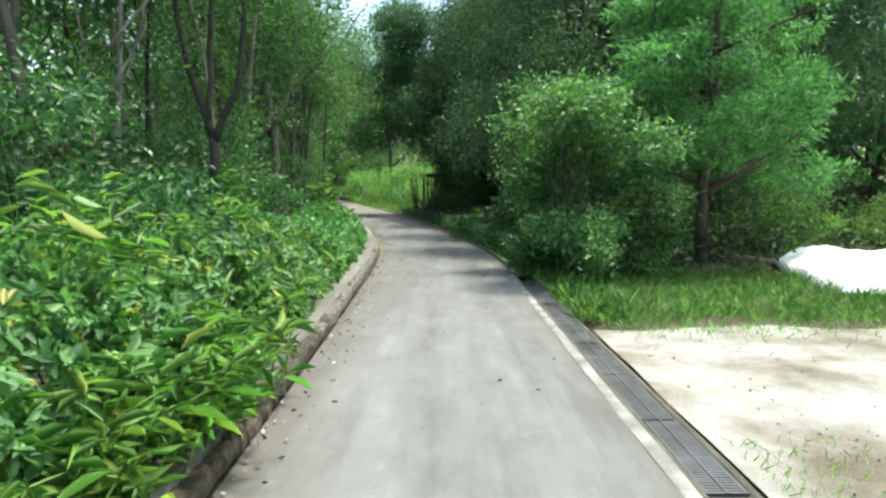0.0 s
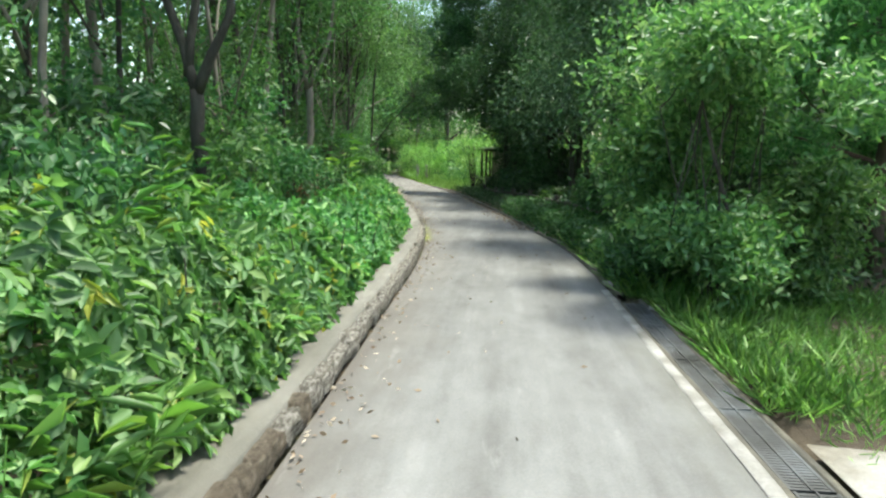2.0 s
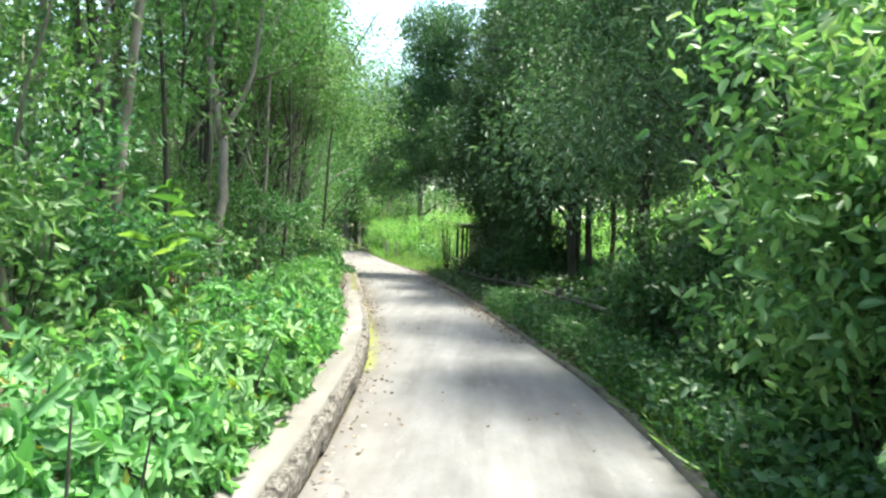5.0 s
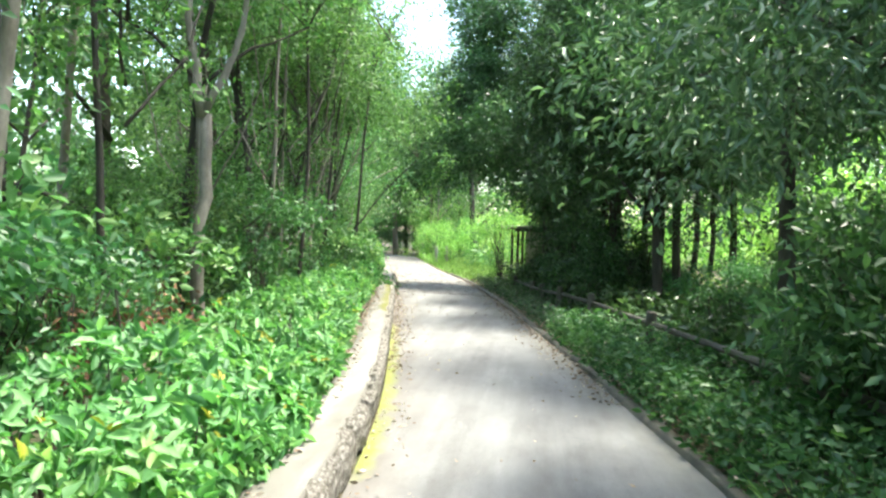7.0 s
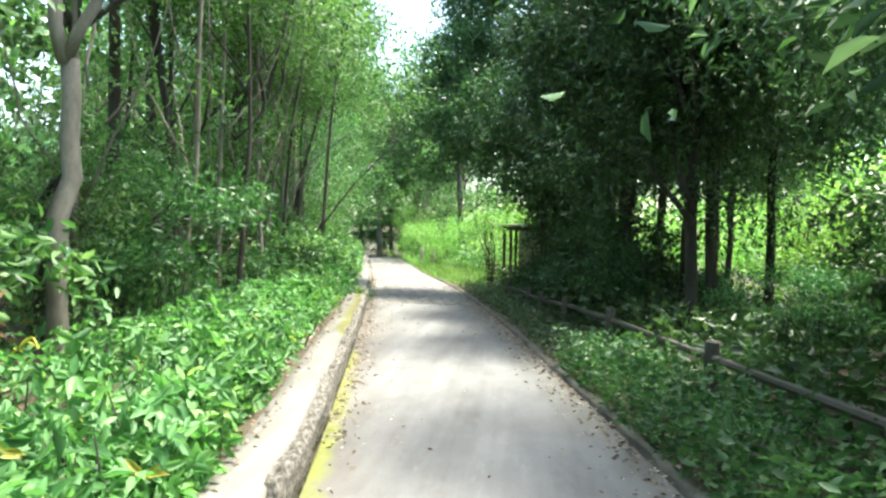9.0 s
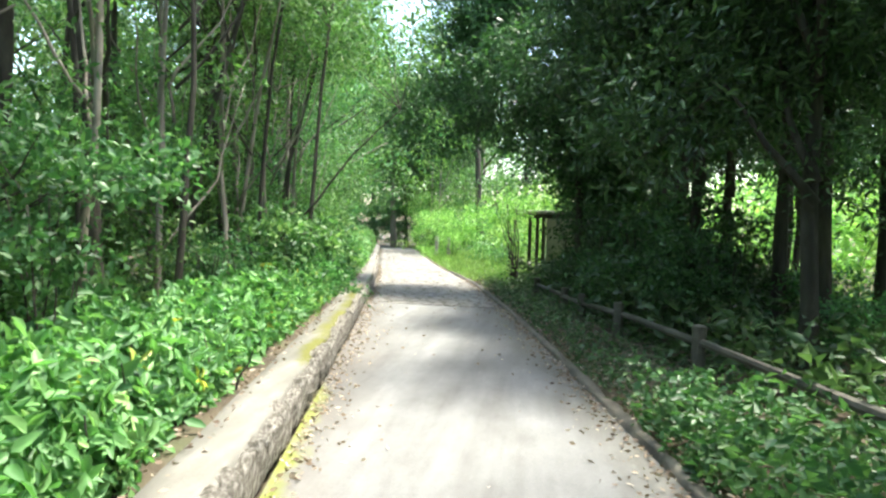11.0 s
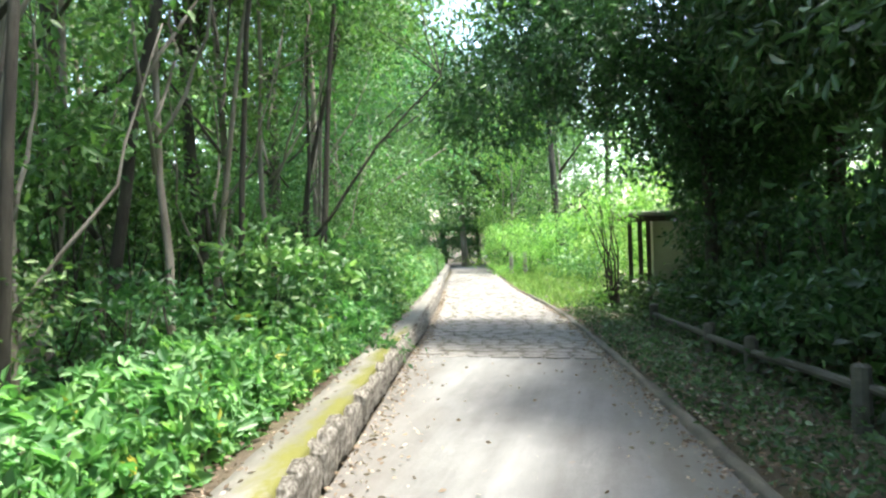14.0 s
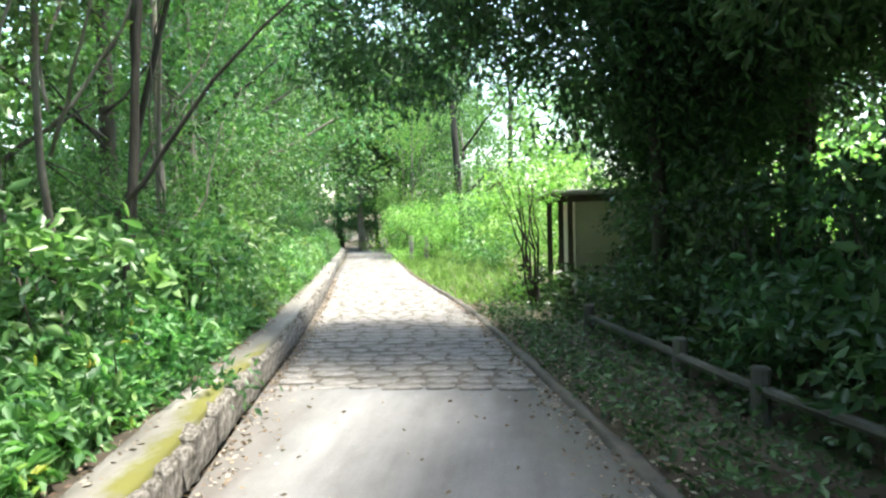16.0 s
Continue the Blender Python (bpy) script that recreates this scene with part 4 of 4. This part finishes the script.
# thickets behind the evergreens and deep in the wood
def thicket(seed, lines, height, mat, label):
    r = np.random.default_rng(seed)
    pts = []
    for (xa, ya), (xb, yb) in lines:
        for _ in range(int(math.hypot(xb - xa, yb - ya) * 20)):
            k = r.uniform()
            x, y = xa + (xb - xa) * k, ya + (yb - ya) * k
            top = height * (0.9 + 0.5 * noise.noise((x * 0.3, y * 0.3, 2)))
            c = np.array((x + r.normal(0, 0.9), y + r.normal(0, 0.9), r.uniform(0, 1) * top))
            pts.append(c + r.normal(0, 0.4, (10, 3)))
    pts = np.concatenate(pts)
    pts[:, 2] = np.maximum(pts[:, 2], 0.05)
    me = leaf_mesh("thicket", pts, r.normal(0, 1, (len(pts), 3)), r.uniform(0.25, 0.5, len(pts)), 0.55, mat, False, 0.1, r)
    return tagged(part("thicket", me, mat), label, "thicket", kind="stuff")


# The sunlit stretch is coloured brighter than the two shaded ones.
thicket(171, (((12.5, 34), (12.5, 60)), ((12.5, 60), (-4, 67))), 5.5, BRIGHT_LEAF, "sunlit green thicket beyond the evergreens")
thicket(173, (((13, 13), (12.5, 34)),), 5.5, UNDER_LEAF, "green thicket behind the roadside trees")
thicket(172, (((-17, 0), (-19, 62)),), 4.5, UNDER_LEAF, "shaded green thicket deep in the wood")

# slim many-stemmed shrub by the shed
r = np.random.default_rng(5)
stems = [([(r.normal(0, 0.07), r.normal(0, 0.07), -0.1), (r.normal(-0.1, 0.12), r.normal(0, 0.12), 1.1), (r.normal(-0.35, 0.3), r.normal(0, 0.3), 2.3)], 0.024, 0.008) for _ in range(9)]
tree("multi_stem_shrub", "slim shrub with many bare dark stems", stems, [(-0.4, 0, 2.1, 0.7, 0.6, 0.4), (0, 0, 2.4, 0.6, 0.5, 0.3), (-0.55, -0.1, 0.45, 0.4, 0.4, 0.3)], BARK_DARK, BRIGHT_LEAF, 90, 14, 0.15, 0.1, 0.4, 112, at=(-1.35, 34.2, 0), twigs=10)


# ---- grass and weeds ----
def grass(name, label, count, place, h0, h1, seed, mat=GRASS, width=0.06, lean=0.6, lift=0.0):
    r = np.random.default_rng(seed)
    pts = np.array([place(r) for _ in range(count)])
    ways = np.column_stack((r.normal(0, lean, count), r.normal(0, lean, count), np.ones(count)))
    pts[:, 2] += r.uniform(0, lift, count) ** 1.5
    ob = part(name, leaf_mesh(name, pts, ways, r.uniform(h0, h1, count), width, mat, lean < 1, 0.25 if lean > 1 else -0.1, r), mat)
    return tagged(ob, label, name.replace("_", " "), kind="stuff")


def tufted(r, x0, x1, y0, y1):
    while True:
        x, y = r.uniform(x0, x1), r.uniform(y0, y1)
        if noise.noise((x * 1.7, y * 1.7, 7)) + r.normal(0, 0.2) > -0.15:
            return x, y


def verge(r):
    while True:
        x, y = tufted(r, 1.62, 9.5, 6.3, 10.8)
        if y > 6.75 + 0.4 * noise.noise((x * 0.8, 1, 0)) + max(0, x - 5) * 0.1 + r.exponential(0.12) and (x > 1.75 or y > 6.8):
            return x, y, -0.01


def bank(r):
    y = 10.5 + (r.uniform() ** 1.2) * 11
    d = 0.06 + abs(r.normal(0, 0.75))
    return right_x(y) + d, y, 0.03


def shade_bank(r):
    y = r.uniform(20, 34)
    return right_x(y) + 0.1 + abs(r.normal(0.35, 0.6)), y, 0.03


def meadow(r):
    y = r.uniform(34.8, 62)
    return right_x(y) + 0.1 + r.exponential(3.0), y, 0.0


grass("verge_grass", "bright green verge grass", 22000, verge, 0.05, 0.26, 201, GRASS, 0.04, 0.85)
grass("bank_weeds", "low green weeds beside the lane", 15000, bank, 0.04, 0.11, 202, UNDER_LEAF, 0.55, 2.0, 0.62)
# These weeds take the dark leaf colour to look shaded by the trees.
grass("shade_weeds", "sparse weeds under the evergreens in shade-darkened green", 7000, shade_bank, 0.035, 0.09, 207, DARK_LEAF, 0.5, 2.0, 0.45)
# Meadow blades share the leaf colour brightened for sunlight.
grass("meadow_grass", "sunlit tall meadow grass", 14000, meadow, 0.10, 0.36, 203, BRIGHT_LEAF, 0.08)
grass("edge_grass", "long arching grass at the lane edge", 3600, lambda r: (lambda y: (right_x(y) + (0.33 if y < 10.2 else 0.12) + abs(r.normal(0, 0.35)), y, -0.01))(r.uniform(6.9, 14.5)), 0.12, 0.4, 204, GRASS, 0.032, 0.9)


def ground_cover(r):
    y = r.uniform(0, 45)
    d = 0.6 + r.exponential(2.6)
    return left_x(y) - d, y, kerb_h(y) - 0.03


grass("woodland_floor_plants", "low green plants on the woodland floor", 12000, ground_cover, 0.06, 0.18, 205, UNDER_LEAF, 0.5, 1.6, 0.6)


def far_bank(r):
    y = r.uniform(11, 36)
    return right_x(y) + 1.2 + r.exponential(3.0), y, 0.03


# Same floor plants as on the left, coloured darker for tree shade.
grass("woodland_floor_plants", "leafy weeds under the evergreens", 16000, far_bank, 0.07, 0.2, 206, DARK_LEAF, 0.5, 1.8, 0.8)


# ---- leaf litter ----
def litter(name, label, count, place, seed):
    r = np.random.default_rng(seed)
    pts = np.array([place(r) for _ in range(count)])
    ways = np.column_stack((r.normal(0, 1, count), r.normal(0, 1, count), r.normal(0, 0.12, count)))
    ob = part(name, leaf_mesh(name, pts, ways, r.uniform(0.025, 0.062, count), 0.42, DRY_LEAF, False, -0.1, r), DRY_LEAF)
    return tagged(ob, label, "leaf litter", kind="stuff")


def left_litter(r):
    y = r.uniform(18, 42) if r.uniform() < 0.85 else r.uniform(1, 18)
    return left_x(y) + 0.02 + r.exponential(0.13), y, 0.02


def right_litter(r):
    y = r.uniform(17, 36)
    return right_x(y) - 0.02 - r.exponential(0.1), y, 0.02


def stray(r):
    y = r.uniform(1, 36)
    return left_x(y) + r.uniform(0.1, 0.9) * (right_x(y) - left_x(y)), y, 0.022


def bank_litter(r):
    y = r.uniform(13, 36)
    return right_x(y) + 0.1 + r.exponential(0.6), y, 0.075


litter("leaf_litter", "dry tan leaves along the kerb", 2800, left_litter, 211)
litter("leaf_litter", "dry leaves along the low kerb", 2200, right_litter, 212)
litter("fallen_leaves", "stray fallen leaves on the lane", 200, stray, 213)
litter("leaf_litter", "brown leaf litter on the bank", 5000, bank_litter, 214)
litter("leaf_litter", "brown leaf litter behind the kerb", 3500, lambda r: (lambda y: (left_x(y) - 0.3 - r.exponential(0.7), y, kerb_h(y) + 0.005))(r.uniform(8, 40)), 215)


r = np.random.default_rng(88)
n = 900
cen = np.column_stack((right_x(0) + 0.4 + r.uniform(0, 1, n) * 8, r.uniform(0.5, 6.6, n), np.full(n, 0.022)))
octa = np.array(((1, 0, 0), (0, 1, 0), (-1, 0, 0), (0, -1, 0), (0, 0, 0.7), (0, 0, -0.7)))
size = r.uniform(0.004, 0.014, (n, 1, 1)) * r.uniform(0.6, 1.3, (n, 1, 3))
tri = np.array(((0, 1, 4), (1, 2, 4), (2, 3, 4), (3, 0, 4), (1, 0, 5), (2, 1, 5), (3, 2, 5), (0, 3, 5)))
pebbles = part("pebbles", array_mesh("pebbles", cen[:, None] + octa[None] * size, (tri[None] + (np.arange(n) * 6)[:, None, None]).reshape(-1, 3), GRAVEL), GRAVEL)
tagged(pebbles, "small grey pebbles on the gravel", "pebbles", kind="stuff")
grass("yard_weeds", "sparse weeds in the gravel", 900, lambda r: (right_x(0) + 0.35 + r.exponential(0.5), r.uniform(0.8, 3.6), 0.01), 0.03, 0.1, 208, GRASS, 0.08, 0.8)
grass("yard_weeds", "ragged weeds at the edge of the gravel", 1600, lambda r: (right_x(0) + 0.4 + r.uniform(0, 7), 6.65 - r.exponential(0.22), 0.01), 0.03, 0.13, 209, GRASS, 0.07, 0.9)

# ---- log fence ----
fence = thing("log_fence", "low weathered log fence half hidden by weeds", "fence")
posts = [(right_x(y) + 1.19, y, z) for y, z in ((12.2, 0.68), (15.95, 0.68), (19.85, 0.65), (22.95, 0.63), (25.6, 0.56), (27.6, 0.48), (28.85, 0.47), (31.4, 0.47))]
fr = np.random.default_rng(9)
for x, y, top in posts:
    tube_bm = tube(bmesh.new(), [(x, y, -0.2), (x, y, 0.3), (x, y, top - 0.015), (x, y, top)], (0.075, 0.072, 0.07, 0.05), 10, 0.03, fr)
    part("post", tube_bm, LOG, fence, smooth=False)
for (xa, ya, za), (xb, yb, zb) in zip(posts, posts[1:]):
    part("rail", tube(bmesh.new(), bent((xa, ya, za - 0.17), (xb, yb, zb - 0.17), 4, 0.02, fr), (0.042, 0.044, 0.042, 0.042, 0.04), 8, 0.07, fr), LOG, fence)

# broken concrete slabs where the drain ends
for q, (d, y, turn) in enumerate(((0.16, 10.75, 20), (0.30, 11.15, -35), (0.42, 9.75, 60))):
    bm = box(bmesh.new(), -0.17, 0.17, -0.11, 0.11, 0.0, 0.045, 0.008)
    for v in bm.verts:
        v.co += Vector((0.03 * noise.noise(v.co * 9 + Vector((q, 0, 0))), 0.03 * noise.noise(v.co * 9 + Vector((0, q, 4))), 0))
    slab = part("concrete_slab", bm, CONCRETE)
    slab.matrix_basis = pose(right_x(y) + d, y, 0.02 if y > 10.3 else -0.01, 4 - 3 * q, 5, turn)
    tagged(slab, "broken grey concrete slab at the drain end", "slab", "broken slabs")

# ---- white sheet on the verge ----
verts = []
n = 28
for j in range(n):
    for i in range(n):
        u, v = i / (n - 1), j / (n - 1)
        x = 5.3 + u * 4.6 + 0.7 * v
        y = 8.4 + v * 3.4 + 0.25 * noise.noise((u * 4, 3, 0))
        edge = min(u, 1 - u, v, 1 - v) * 6
        z = 0.05 + 0.36 * min(1, edge) ** 0.7 + 0.10 * noise.noise((x * 1.2, y * 1.2, 0)) + 0.05 * noise.noise((x * 4, y * 4, 5))
        verts.append((x, y, max(z, 0.02)))
sheet_ob = part("plastic_sheet", array_mesh("plastic_sheet", verts, [(j * n + i, j * n + i + 1, (j + 1) * n + i + 1, (j + 1) * n + i) for j in range(n - 1) for i in range(n - 1)], TARP, True), TARP)
so = sheet_ob.modifiers.new("thickness", "SOLIDIFY")
so.thickness = 0.012
tagged(sheet_ob, "crumpled white plastic sheet over a low heap", "plastic sheet")

wb = bush(121, "withered_bush", "withered reddish brown bush", 1.6, 2.4, BROWN_LEAF, 200, 18, 0.13, 0.4)
wb.location = (11.8, 18.6, 0)
dead = bush(122, "withered_bush", "dead brown twiggy bush behind the hedge", 0.5, 0.75, BROWN_LEAF, 60, 9, 0.1, 0.4, group="withered bushes")
dead.location = (-3.9, 15.6, 0.15)
copy_thing(dead, pose(-4.6, 17.4, 0.15, 0, 0, 80))

# ---- shed ----
shed = thing("shed", "small beige plastered shed with dark posts", "shed", at=(-1.1, 35.6, -0.3))


def shed_box(name, dims, mat, parent=shed, label="", bevel=0.008):
    return part(name, box(bmesh.new(), *dims, bevel), mat, parent, label)


shed_box("wall", (0.55, 4.2, 0.0, 0.14, -0.1, 2.3), PLASTER)
shed_box("ledge", (0.75, 2.2, -0.05, 0.0, 1.22, 1.28), PLASTER)
shed_box("wall", (0.55, 0.69, 0.14, 3.0, -0.1, 2.3), PLASTER)
shed_box("wall", (4.06, 4.2, 0.14, 3.0, -0.1, 2.3), PLASTER)
shed_box("wall", (0.55, 4.2, 3.0, 3.14, -0.1, 2.3), PLASTER)
for x in (0.0, 0.22, 0.40):
    shed_box("post", (x, x + 0.10, -0.1, 0.0, -0.1, 2.25), TIMBER, label="dark timber post")
shed_box("beam", (-0.15, 4.3, -0.13, 0.0, 2.25, 2.38), TIMBER)
bm = box(bmesh.new(), -0.4, 4.5, -0.5, 3.5, 2.39, 2.47, 0.01)
part("roof", bm, ROOFING, shed, "grey sheet roof")

# grey concrete marker posts in the clearing
for x, y in ((-6.2, 50.5), (-5.6, 50.9)):
    p = part("marker_post", box(bmesh.new(), -0.09, 0.09, -0.09, 0.09, -0.2, 1.15, 0.015), CONCRETE)
    p.location = (x, y, 0)
    tagged(p, "grey concrete marker post in tall grass", "post", "marker posts")

# ---- kerb face stones ----
stone_meshes = []
sr = np.random.default_rng(33)
for q in range(9):
    bm = bmesh.new()
    bmesh.ops.create_icosphere(bm, subdivisions=2, radius=0.5)
    for v in bm.verts:
        v.co = Vector([math.copysign(abs(c * 2) ** 0.55 * 0.5, c) for c in v.co])
        v.co *= 1 + 0.30 * noise.noise(v.co * 3 + Vector((q * 5, 0, 0))) + 0.16 * noise.noise(v.co * 8 + Vector((0, q * 5, 0)))
    stone_meshes.append(finish(bm, "stone", STONE))
earthy_meshes = []
for me in stone_meshes:
    crusted = me.copy()
    crusted.materials[0] = EARTHY
    earthy_meshes.append(crusted)
y = 0.5
while y < 44:
    h = kerb_h(y)
    ln = sr.uniform(0.16, 0.34)
    slope = (left_x(y + 0.3) - left_x(y - 0.3)) / 0.6
    ob = new("stone", (earthy_meshes if y + sr.normal(0, 0.8) < 6.0 else stone_meshes)[int(sr.integers(0, 9))])
    ob.parent = kerb
    tall_s = h * sr.uniform(0.9, 1.12)
    ob.matrix_basis = pose(left_x(y + ln / 2) - 0.075, y + ln / 2, tall_s * 0.5 - 0.015, sr.uniform(-4, 4), sr.uniform(-4, 4), -math.degrees(math.atan(slope))) @ Matrix.Diagonal((sr.uniform(0.12, 0.16), ln * 1.08, tall_s * 1.02, 1))
    y += ln * 0.93

# ---- stone paving of the lane's far stretch ----
bed_y = np.concatenate((np.arange(28.6, 46, 0.4), np.arange(46, 62, 2.0)))
bed = []
for y in bed_y:
    for c in np.linspace(0, 1, 9):
        bed.append((left_x(y) + 0.02 + (right_x(y) - left_x(y) - 0.04) * c, y + (0.5 * noise.noise((c * 5, 1, 0)) if y < 28.8 else 0), (-0.012 if y < 28.8 else 0.007) + 0.012 * (1 - (2 * c - 1) ** 2)))
joint_bed = part("joint_bed", array_mesh("joint_bed", bed, [(j * 9 + i, j * 9 + i + 1, (j + 1) * 9 + i + 1, (j + 1) * 9 + i) for j in range(len(bed_y) - 1) for i in range(8)], JOINT, True), JOINT, road, "earth filled joints between paving stones")
pr = np.random.default_rng(61)
slab_shapes = []
for q in range(8):
    sides = 7
    angle = np.sort(np.linspace(0, 2 * math.pi, sides, endpoint=False) + pr.uniform(-0.25, 0.25, sides))
    rad = pr.uniform(0.88, 1.08, sides)
    squarish = 1 / np.maximum(np.abs(np.cos(angle)), np.abs(np.sin(angle))) ** 0.75
    rim = np.column_stack((np.cos(angle), np.sin(angle))) * (rad * squarish)[:, None] * 0.47
    v = [(x, y, -0.03) for x, y in rim] + [(x, y, 0.010) for x, y in rim] + [(x * 0.86, y * 0.86, 0.018 + pr.uniform(-0.003, 0.003)) for x, y in rim]
    f = [(k * sides + i, k * sides + (i + 1) % sides, (k + 1) * sides + (i + 1) % sides, (k + 1) * sides + i) for k in (0, 1) for i in range(sides)]
    me = bpy.data.meshes.new("paving_stone")
    me.from_pydata(v, [], f + [tuple(range(2 * sides, 3 * sides))])
    me.materials.append(COBBLE)
    slab_shapes.append(me)
y, laid, far_v, far_f = 28.72, 0, [], []
while y < 60:
    depth = pr.uniform(0.19, 0.30)
    x, end = left_x(y) + 0.06, right_x(y) - 0.05
    while x < end - 0.1:
        w = min(pr.uniform(0.22, 0.46), end - x)
        c = (x + w / 2 - left_x(y)) / (right_x(y) - left_x(y))
        m = pose(x + w / 2, y + depth / 2 + pr.uniform(-0.03, 0.03), 0.0 + 0.012 * (1 - (2 * c - 1) ** 2) + pr.uniform(-0.006, 0.004), pr.uniform(-1.0, 1.0), pr.uniform(-1.0, 1.0), pr.uniform(-9, 9) + 13) @ Matrix.Diagonal((w, depth, pr.uniform(0.8, 1.3), 1))
        shape = slab_shapes[int(pr.integers(0, 8))]
        if laid < 290:
            ob = new("paving_stone", shape)
            ob.parent = road
            ob.matrix_basis = m
            laid += 1
        else:
            base = len(far_v)
            far_v += [tuple(m @ v.co) for v in shape.vertices]
            far_f += [tuple(base + i for i in p.vertices) for p in shape.polygons]
        x += w
    y += depth
me = bpy.data.meshes.new("far_paving")
me.from_pydata(far_v, [], far_f)
me.materials.append(COBBLE)
tagged(part("far_paving", me, COBBLE, road), kind="stuff")
